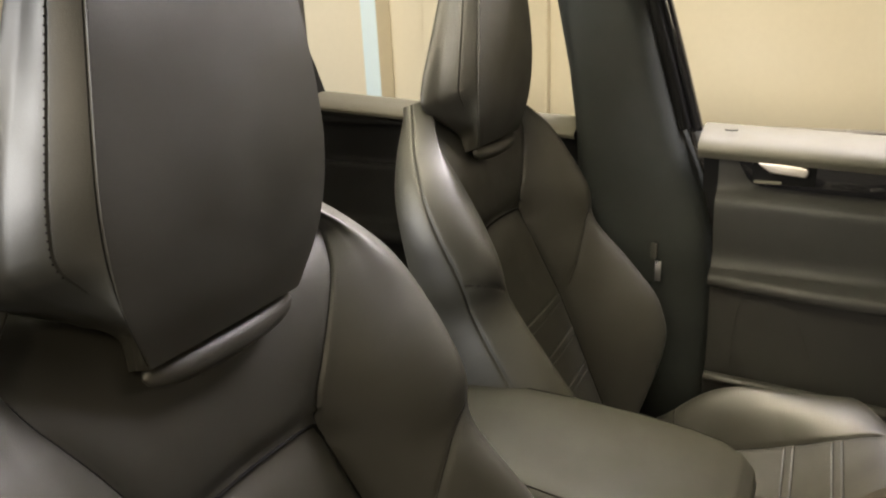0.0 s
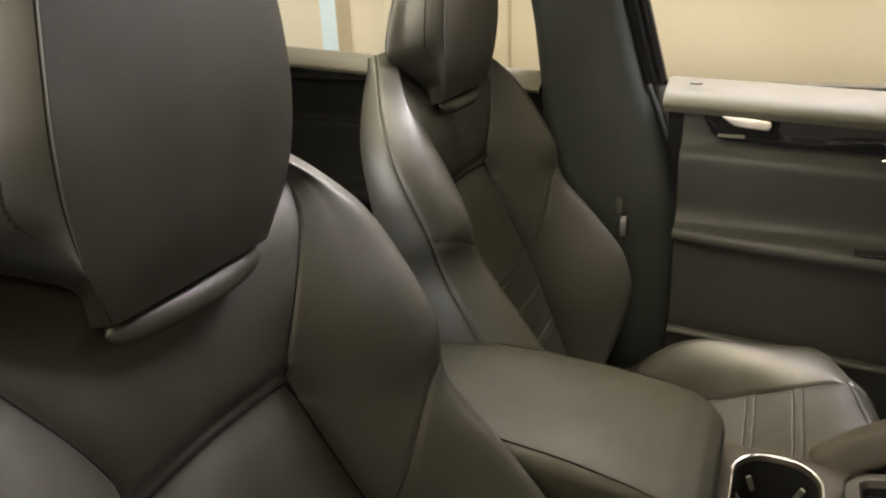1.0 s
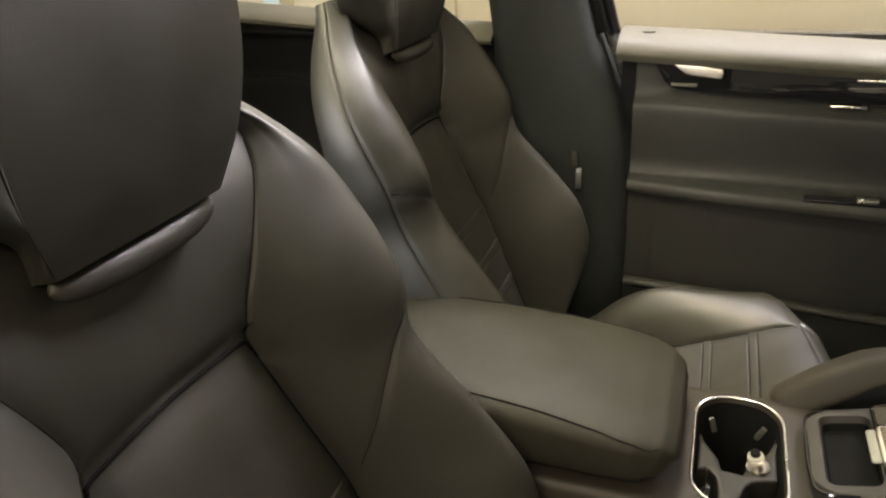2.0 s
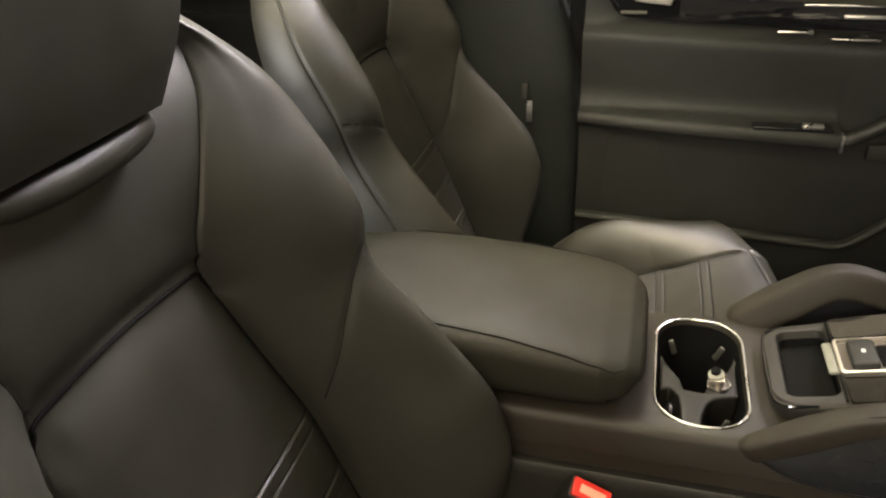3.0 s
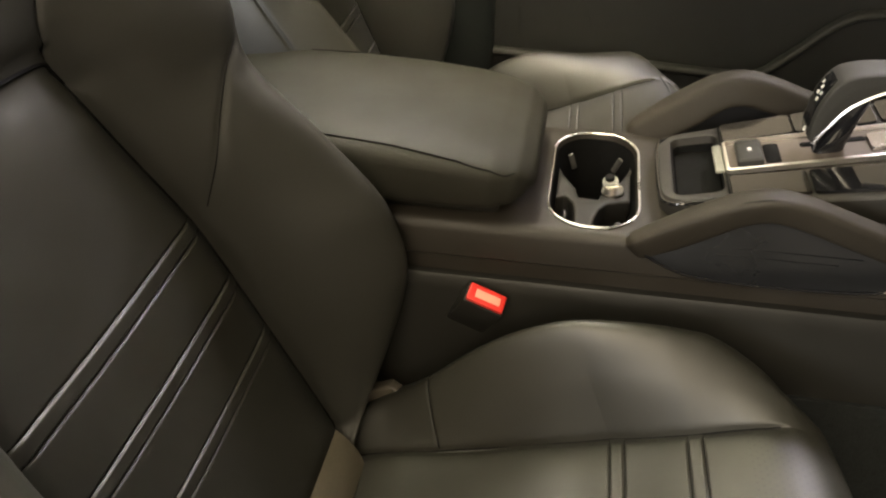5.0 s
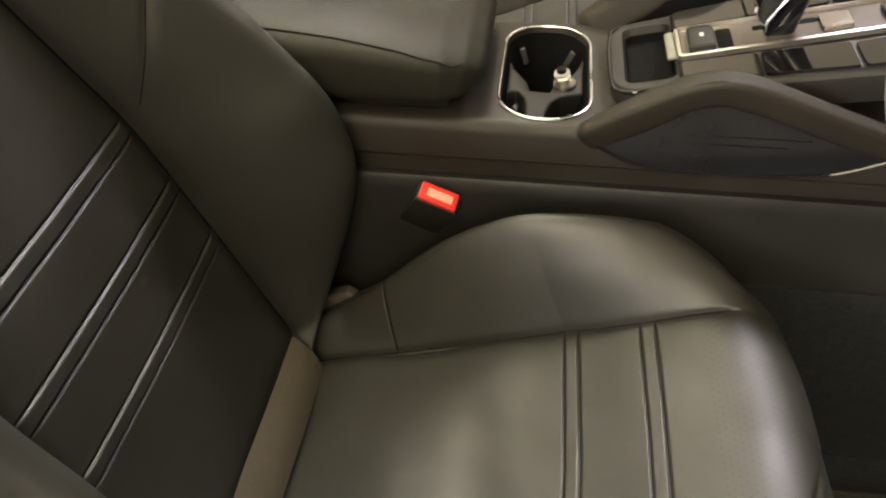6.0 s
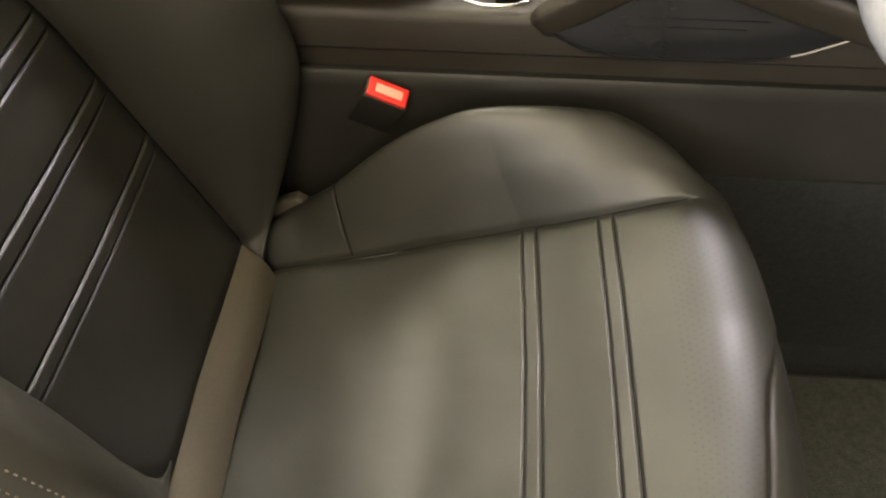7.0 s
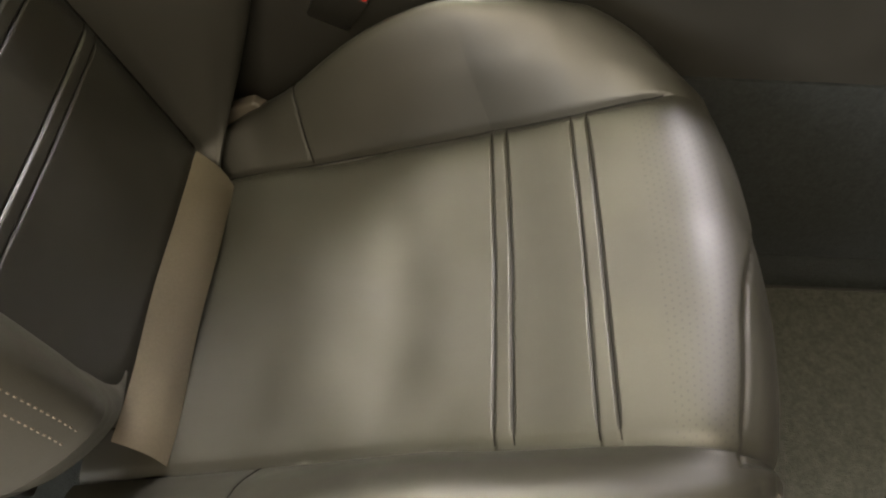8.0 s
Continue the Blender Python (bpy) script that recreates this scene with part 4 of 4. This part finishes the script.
for y0, y1 in ((-0.072, -0.034), (0.034, 0.072)):
    part("joint", box(0.0685, 0.0705, y0, y1, 0.0010, 0.0032, m=BASE), RUBBER, SEL)
frame_loops = [slope_loop(0.070, 0.42, -0.032, 0.032, 0.006, 0.0015), slope_loop(0.070, 0.42, -0.032, 0.032, 0.006, 0.007), slope_loop(0.072, 0.418, -0.030, 0.030, 0.005, 0.008), slope_loop(0.0735, 0.4165, -0.0290, 0.0290, 0.004, 0.008), slope_loop(0.0740, 0.4160, -0.0285, 0.0285, 0.004, 0.003)]
part("selector_frame", skin(frame_loops), ALU, SEL, "satin aluminium frame")
part("selector_floor", skin([slope_loop(0.0737, 0.4163, -0.0288, 0.0288, 0.004, 0.0025), slope_loop(0.0745, 0.4155, -0.0280, 0.0280, 0.004, 0.0035)], cap_last=True), surface("taupe_satin", (0.085, 0.070, 0.058), 0.34), SEL, "satin taupe metal plate")
part("end_tab", skin([slope_loop(0.059, 0.0695, -0.026, 0.030, 0.003, 0.0008), slope_loop(0.059, 0.0695, -0.026, 0.030, 0.003, 0.003), slope_loop(0.060, 0.0685, -0.025, 0.029, 0.003, 0.004)], cap_last=True), surface("cream_metal", (0.20, 0.20, 0.165), 0.45), SEL, "pale metal tab")
part("park_button", skin([slope_loop(0.083, 0.110, -0.022, 0.022, 0.003, 0.0036), slope_loop(0.083, 0.110, -0.022, 0.022, 0.003, 0.010), slope_loop(0.085, 0.108, -0.020, 0.020, 0.003, 0.012)], cap_last=True), SOFT, SEL)
part("button_mark", box(0.095, 0.099, -0.003, 0.003, 0.0121, 0.0125, m=BASE), WHITEP, SEL, "small pale mark")
part("gate_slot", skin([slope_loop(0.150, 0.215, 0.006, 0.016, 0.003, 0.0036), slope_loop(0.151, 0.214, 0.007, 0.015, 0.003, 0.0045)], cap_last=True), RUBBER, SEL)
part("gate_well", skin([slope_loop(0.112, 0.128, -0.020, 0.020, 0.003, 0.0036), slope_loop(0.113, 0.127, -0.019, 0.019, 0.003, 0.0045)], cap_last=True), RUBBER, SEL)
part("inner_plate", skin([slope_loop(0.215, 0.246, -0.016, 0.016, 0.004, 0.0036), slope_loop(0.216, 0.245, -0.015, 0.015, 0.004, 0.0075)], cap_last=True), DULL, SEL, "satin metal plate")
part("switch_block", box(0.276, 0.306, -0.024, 0.016, 0.0036, 0.0090, 0.002, m=BASE), SOFT, SEL)
part("red_switch", box(0.287, 0.296, -0.009, 0.003, 0.0090, 0.0097, 0.0003, m=BASE), RED, SEL, "small red switch mark")
part("dial", cylinder(0.0135, 0.0125, 0.012, BASE @ Matrix.Translation((0.327, -0.004, 0.009)), bevel=0.0015), CHROME, SEL, "satin metal dial")
# lever
stem = spline([(0.199, 0, 1.038), (0.203, 0, 1.060), (0.209, 0, 1.085), (0.217, 0, 1.116)], 14)
LEV = part("lever", sweep([tuple(p) for p in stem], [oval(0.012, w, 20, 3.0) for w in np.linspace(0.0155, 0.0095, 14)]), PIANO, SEL, "gloss black selector lever")
KNOB_LOW = [(0.1785, 1.063), (0.188, 1.082), (0.200, 1.1025), (0.2155, 1.116), (0.233, 1.1260), (0.248, 1.1325)]
KNOB_TOP = [(0.2535, 1.1365), (0.246, 1.1430), (0.226, 1.1445), (0.203, 1.1410), (0.188, 1.1345), (0.1795, 1.122), (0.1735, 1.105), (0.1712, 1.086), (0.1712, 1.071), (0.1740, 1.0645)]
low_line, top_line = spline(KNOB_LOW, 24), spline([KNOB_LOW[-1]] + KNOB_TOP + [KNOB_LOW[0]], 44)
ring = np.vstack([low_line[:-1], top_line[:-1]])
share = np.concatenate([np.linspace(0, 1, 24)[:-1], np.linspace(1, 0, 44)[:-1]])
spine = np.stack([(np.interp(share, np.linspace(0, 1, 24), low_line[:, c]) + np.interp(share, np.linspace(0, 1, 44), top_line[::-1, c])) / 2 for c in (0, 1)], 1)
tangent = np.roll(ring, -1, 0) - np.roll(ring, 1, 0)
inward = np.stack([-tangent[:, 1], tangent[:, 0]], 1) / np.hypot(*tangent.T)[:, None]
loops = []
for a in np.linspace(-90, 90, 15):
    yy = 0.0125 * np.sign(a) * (abs(a) > 1) + 0.0078 * math.sin(radians(a))
    loops.append([(x, yy, zz) for x, zz in ring + inward * 0.0034 * (1 - math.cos(radians(a)))])
loops = [[(x, -0.0208, zz) for x, zz in spine]] + loops + [[(x, 0.0208, zz) for x, zz in spine]]
part("knob", skin(loops), SOFT, LEV, "satin black leather knob")
face = spline([(0.1778, 1.0655), (0.1735, 1.071), (0.1731, 1.086), (0.1754, 1.105), (0.1812, 1.1215), (0.1870, 1.1305)], 20)
part("gear_display", sweep([(x, 0, zz) for x, zz in face], [oval(0.0150 * k, 0.0032, 24, 3.4) for k in np.interp(range(20), [0, 3, 16, 19], [0.7, 1.0, 1.0, 0.85])]), PIANO, LEV, "gloss black gear display")
for sy in (-1, 1):
    tr = spline([(x, sy * 0.0186, zz - 0.0004) for x, zz in KNOB_LOW], 30)
    part("knob_trim", thread([tuple(p) for p in tr], 0.0019), CHROME, LEV, "bright trim strip")
for f, yy in ((13.5, -0.007), (14.5, 0.000), (15.5, 0.006), (12.0, -0.006), (13.0, 0.001), (4.5, -0.006), (3.5, -0.003)):
    x, zz = (float(np.interp(f, range(20), face[:, c])) for c in (0, 1))
    part("gear_mark", box(-0.0008, 0.0008, -0.0016, 0.0016, -0.0018, 0.0018, m=pose(x - 0.0033, yy, zz, 0, np.interp(f, [4, 10, 16], [2, 10, 26]), 0)), WHITEP, LEV, "small pale gear mark")

# seat belt buckle
BUC = thing("seat_belt_buckle", (-0.16, -0.137, 0.80), "black seat belt buckle with red release button beside the seat", "buckle")
BM = Matrix.Translation((-0.149, -0.147, 0.908)) @ Matrix.Rotation(radians(24), 4, "Y") @ Matrix.Rotation(radians(24), 4, "X")
part("housing", box(-0.0245, 0.0245, -0.0128, 0.0128, -0.075, -0.004, 0.003, m=BM), HARD, BUC)
RB = part("release_button", box(-0.0222, 0.0222, -0.0108, 0.0108, -0.008, 0.0, 0.002, 3, m=BM), RED, BUC, "bright red release button")
part("button_window", box(-0.014, 0.016, -0.005, 0.005, -0.0005, 0.0008, 0.0004, m=BM), surface("pale_red_plastic", (0.85, 0.30, 0.22), 0.35, vary=0.03), RB, "pale red raised lettering field")
part("stalk", box(-0.012, 0.012, -0.004, 0.004, -0.20, -0.07, 0.002, m=BM), HARD, BUC)


# ---- far front door ----
DY = 0.78
DOOR = tagged(new("door_1"), "black car door panel with armrest, pull handle and open pocket", "car door", kind="structure")


def door_sheet(rows, x0, x1, n=50):
    """A panel drawn from rows of (z, y) at each place along the car."""
    bm = bmesh.new()
    grid = []
    for x in np.linspace(x0, x1, n):
        prof = spline(rows(x), 60)
        grid.append([bm.verts.new((x, yy, zz)) for zz, yy in prof])
    for r, s in zip(grid, grid[1:]):
        for k in range(len(r) - 1):
            bm.faces.new((r[k], r[k + 1], s[k + 1], s[k]))
    return bm


def fall(x):
    return -0.035 * (x + 0.26)


def upper(x):
    f = -0.045 * (x + 0.27)
    return [(1.335 + f, DY + 0.07), (1.336 + f, DY + 0.045), (1.330 + f, DY + 0.010), (1.316 + f, DY - 0.022), (1.298 + f, DY - 0.034), (1.28 + f, DY - 0.020)]


part("sill_top", door_sheet(upper, -0.306, 0.95, 30), LIT_LEATHER, DOOR, "soft window sill top, olive-grey lightened for window light")
part("sill_clip", thread([(-0.250 + 0.011 * math.cos(a), DY + 0.002 + 0.006 * math.sin(a), 1.3345) for a in np.linspace(math.pi, 2 * math.pi, 10)], 0.0015), RUBBER, DOOR)


def band(x):
    f = fall(x)
    k = float(np.clip((x + 0.235) / 0.03, 0, 1))
    return [(1.285 + f, DY - 0.018), (1.278 + f, DY + 0.012 * k - 0.004), (1.25 + f, DY + 0.014 * k), (1.225 + f, DY + 0.012 * k), (1.212 + f, DY - 0.006), (1.203 + f, DY - 0.022)]


part("upper_trim", door_sheet(band, -0.268, 0.95), SOFT, DOOR, "dark recessed upper trim")


def middle(x):
    f = fall(x)
    shelf = 1.045 + 0.5 * f
    reach = float(np.interp(x, [-0.26, -0.1, 0.1, 0.21, 0.26], [0.735, 0.715, 0.705, 0.700, 0.700]))
    return [(1.206 + f, DY - 0.018), (1.19 + f, DY - 0.028), (1.14 + f * 0.8, DY - 0.020), (1.08 + 0.6 * f, DY - 0.006), (shelf + 0.008, DY - 0.012), (shelf + 0.002, reach + 0.025), (shelf - 0.004, reach + 0.003), (shelf - 0.020, reach), (shelf - 0.032, reach + 0.012), (shelf - 0.042, DY - 0.006)]


part("armrest_panel", door_sheet(middle, -0.268, 0.222), DOORSKIN, DOOR, "padded leather door armrest")


def middle2(x):
    f = fall(x)
    return [(1.206 + f, DY - 0.018), (1.19 + f, DY - 0.028), (1.14 + f * 0.8, DY - 0.020), (1.05, DY - 0.004), (1.0, DY), (0.96, DY)]


part("front_panel", door_sheet(middle2, 0.2225, 0.95, 24), DOORSKIN, DOOR)


def lower(x):
    return [(1.02, DY - 0.004), (0.98, DY - 0.002), (0.90, DY - 0.004), (0.70, DY - 0.008), (0.50, DY + 0.01)]


part("lower_panel", door_sheet(lower, -0.268, 0.95, 30), DOORLOW, DOOR)
rec = [(-0.232, 1.276), (-0.225, 1.262), (-0.212, 1.240), (-0.200, 1.230), (-0.185, 1.2255)] + [(x, 1.226 + fall(x)) for x in (-0.1, 0.2, 0.5, 0.95)] + [(0.95, 1.279 + fall(0.95)), (-0.15, 1.2765), (-0.215, 1.2785)]
part("recess_panel", prism(rec, "y", DY - 0.0065, DY + 0.012, 0.002), PIANO, DOOR, "glossy black recessed strip")
part("edge_seal", box(-0.300, -0.252, DY + 0.016, DY + 0.030, 0.5, 1.325, 0.003), RUBBER, DOOR, "black rubber edge seal")
# speaker cover and pocket lip
edge = spline([(-0.26, 0.822), (0.0, 0.812), (0.10, 0.806), (0.20, 0.800), (0.27, 0.802), (0.33, 0.850), (0.40, 0.915), (0.47, 0.935), (0.70, 0.94)], 70)
part("pocket_lip", sweep([(x, DY - 0.062, z) for x, z in edge], [oval(0.013, 0.008, 14)] * 70), SOFT, DOOR, "soft edge of the door pocket")
wallp = [(x, z - 0.004) for x, z in edge] + [(0.70, 0.55), (-0.26, 0.55)]
part("pocket_front", prism(wallp, "y", DY - 0.066, DY - 0.056), DOORLOW, DOOR)
part("speaker_cover", thread([(x, DY - 0.012, z) for x, z in spline([(-0.215, 0.83), (-0.21, 0.95), (-0.19, 0.985), (-0.12, 0.99), (-0.10, 0.97), (-0.06, 0.86)], 40)], 0.0006), DOORLOW, DOOR)
# inner door handle in its recess
HAND = part("handle_cup", box(-0.205, -0.090, DY - 0.0085, DY + 0.010, 1.231, 1.2795, 0.004), RUBBER, DOOR)
lever = [(-0.198, 1.278), (-0.150, 1.276), (-0.106, 1.270), (-0.103, 1.262), (-0.107, 1.251), (-0.150, 1.255), (-0.172, 1.258), (-0.184, 1.266)]
part("handle_lever", prism(lever, "y", DY - 0.020, DY - 0.0088, 0.003), ALU, HAND, "satin metal release lever")
part("lock_button", box(-0.200, -0.150, DY - 0.014, DY - 0.0088, 1.2335, 1.240, 0.002, m=Matrix()), LIT_LEATHER, HAND)
# memory buttons and trims further forward
part("trim_strip", box(0.088, 0.150, DY - 0.014, DY + 0.004, 1.203, 1.209, 0.002), CHROME, DOOR, "bright metal strip")
part("trim_strip", box(0.125, 0.60, DY - 0.016, DY + 0.004, 1.254, 1.258, 0.001), CHROME, DOOR, "bright metal strip")
part("trim_strip", box(0.195, 0.275, DY - 0.014, DY + 0.004, 1.232, 1.239, 0.002), CHROME, DOOR, "bright metal strip")
part("trim_strip", box(0.178, 0.262, DY - 0.026, DY + 0.004, 1.196, 1.200, 0.001), CHROME, DOOR, "bright metal strip")
# switch panel and pull handle
part("switch_panel", box(0.065, 0.208, 0.709, 0.748, 1.034, 1.042, 0.003, m=Matrix()), PIANO, DOOR, "gloss black window switch panel")
part("window_switch", box(0.155, 0.192, 0.716, 0.732, 1.042, 1.047, 0.002), CHROME, DOOR, "bright edged window switch")
part("armrest_tip", box(0.2225, 0.2275, 0.699, 0.722, 1.002, 1.036, 0.001), CHROME, DOOR, "small bright end cap")
ph = spline([(0.228, 1.020), (0.265, 1.040), (0.30, 1.060), (0.335, 1.068), (0.365, 1.055), (0.39, 1.02)], 30)
part("pull_handle", sweep([(x, np.interp(x, [0.228, 0.30, 0.39], [0.712, 0.715, 0.765]), z) for x, z in ph], [oval(0.014, 0.013, 18)] * 30), LEATHER, DOOR, "leather-covered pull handle")
part("lower_grip", box(0.285, 0.42, DY - 0.02, DY - 0.002, 0.965, 1.0, 0.008), SOFT, DOOR)

# ---- B-pillar, rear door and frames on the far side ----
PIL = tagged(new("pillar_trim"), "black cloth and plastic trim of the car's middle pillar", "pillar", kind="structure")


def pillar_sheet():
    bm = bmesh.new()
    grid = []
    for z, xl, xr in [(1.74, -0.665, -0.480), (1.60, -0.615, -0.430), (1.45, -0.585, -0.385), (1.32, -0.568, -0.345), (1.20, -0.56, -0.294), (1.12, -0.53, -0.273), (1.065, -0.53, -0.268), (1.04, -0.53, -0.266), (0.90, -0.53, -0.261), (0.45, -0.53, -0.258)]:
        w = xr - xl
        inn = 0.735 if z > 1.06 else 0.744
        prof = spline([(xl - 0.01, 0.83), (xl, 0.79), (xl + 0.02, inn + 0.01), (xl + 0.3 * w, inn - 0.006), (xl + 0.7 * w, inn - 0.006), (xr - 0.02, inn + 0.01), (xr - 0.003, 0.785), (xr - 0.002, 0.85)], 40)
        grid.append([bm.verts.new((x, y, z)) for x, y in prof])
    for r, s in zip(grid, grid[1:]):
        for k in range(len(r) - 1):
            bm.faces.new((r[k], r[k + 1], s[k + 1], s[k]))
    return bm


part("pillar_cover", pillar_sheet(), CLOTHTRIM, PIL)
part("door_seal", sweep([(x, 0.80, z) for z, x in ((1.83, -0.500), (1.58, -0.417), (1.473, -0.384), (1.33, -0.341))], [oval(0.016, 0.013, 12)] * 4), RUBBER, PIL, "black rubber door seal")
part("window_channel", sweep([(x, 0.815, z) for z, x in ((1.83, -0.474), (1.58, -0.394), (1.473, -0.361), (1.325, -0.318))], [oval(0.014, 0.011, 12)] * 4), PIANO, PIL, "gloss black window channel")
BELT = thing("seat_belt", (-0.40, 0.70, 0.95), "black seat belt with metal tongue hanging by the pillar", "seat belt")
part("webbing", box(-0.425, -0.377, 0.712, 0.7145, 0.75, 1.02, 0.001), RUBBER, BELT)
part("tongue", box(-0.368, -0.356, 0.696, 0.699, 1.030, 1.074, 0.001), CHROME, BELT, "bright metal tongue")
part("tongue_grip", box(-0.380, -0.366, 0.700, 0.709, 1.075, 1.110, 0.004), SOFT, BELT)

REAR = tagged(new("door_2"), "black rear car door panel seen behind the seats", "car door", kind="structure")


def rear_rows(x):
    return [(1.350 - 0.03 * (x + 1.2), DY + 0.06), (1.345 - 0.03 * (x + 1.2), DY + 0.03), (1.340 - 0.03 * (x + 1.2), DY + 0.005), (1.335 - 0.03 * (x + 1.2), DY - 0.018), (1.320, DY - 0.020), (1.30, DY - 0.005), (1.22, DY + 0.01), (1.215, DY - 0.02), (1.15, DY - 0.02), (1.08, DY - 0.03), (1.06, DY - 0.06), (1.03, DY - 0.06), (1.0, DY), (0.5, DY)]


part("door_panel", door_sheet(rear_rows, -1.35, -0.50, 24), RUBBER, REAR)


def rear_sill(x):
    f = -0.064 * (x + 1.216)
    return [(1.381 + f, DY + 0.065), (1.385 + f, DY + 0.035), (1.381 + f, DY + 0.010), (1.372 + f, DY - 0.020), (1.360 + f, DY - 0.036), (1.350 + f, DY - 0.030)]


part("rear_sill", door_sheet(rear_sill, -1.34, -0.56, 20), LIT_LEATHER, REAR, "soft window sill top, olive-grey lightened for window light")
part("rear_frame", sweep([(x, 0.81, z) for z, x in ((1.83, -1.46), (1.62, -1.37), (1.45, -1.30), (1.37, -1.272))], [oval(0.03, 0.02, 12)] * 4), RUBBER, REAR, "black rear window frame")
part("rear_quarter", box(-1.75, -1.30, 0.76, 0.84, 0.45, 1.82, 0.02), HARD, REAR)
SHELL = tagged(new("outer_skin"), "dark painted outer skin of the car's far side", "car body", kind="structure")
part("door_skin", box(-1.7, 1.2, 0.86, 0.90, 0.40, 1.325, 0.01), PAINT, SHELL)
part("roof_rail", box(-1.9, 0.30, 0.66, 0.86, 1.72, 1.774, 0.02), PAINT, SHELL)

# ---- dashboard and steering wheel ----
DASH = thing("dashboard", (0.85, 0, 0.9), "black dashboard ahead of the front seats", "dashboard")
part("dash_body", box(0.72, 1.19, -0.70, 0.74, 0.85, 1.20, 0.06, 4), SOFT, DASH)
WHEEL = thing("steering_wheel", (0.40, NEAR_Y, 1.25), "steering wheel with pale grey rim ahead of the driver's seat", "steering wheel")
WM = Matrix.Translation((0.261, NEAR_Y, 1.325)) @ Matrix.Rotation(radians(-65), 4, "Y")
rim = [tuple(WM @ Vector((0.178 * math.cos(t), 0.178 * math.sin(t), 0))) for t in np.linspace(0, 2 * math.pi, 72, endpoint=False)]
part("rim", thread(rim, 0.0165, 16, closed=True), surface("pale_grey_leather", (0.28, 0.28, 0.30), 0.35), WHEEL, "smooth pale grey rim")
part("hub", cylinder(0.07, 0.06, 0.05, WM @ Matrix.Translation((0, 0, -0.03)), bevel=0.01), SOFT, WHEEL)
for t in (90, 180, 270):
    a = radians(t)
    p0, p1 = WM @ Vector((0.05 * math.cos(a), 0.05 * math.sin(a), -0.025)), WM @ Vector((0.17 * math.cos(a), 0.17 * math.sin(a), 0))
    part("spoke", sweep([tuple(p0.lerp(p1, k / 5)) for k in range(6)], [oval(0.016, 0.007, 12)] * 6), ALU, WHEEL, "satin metal spoke")
part("column", cylinder(0.035, 0.04, 0.34, WM @ Matrix.Translation((0, 0, -0.22))), HARD, WHEEL)
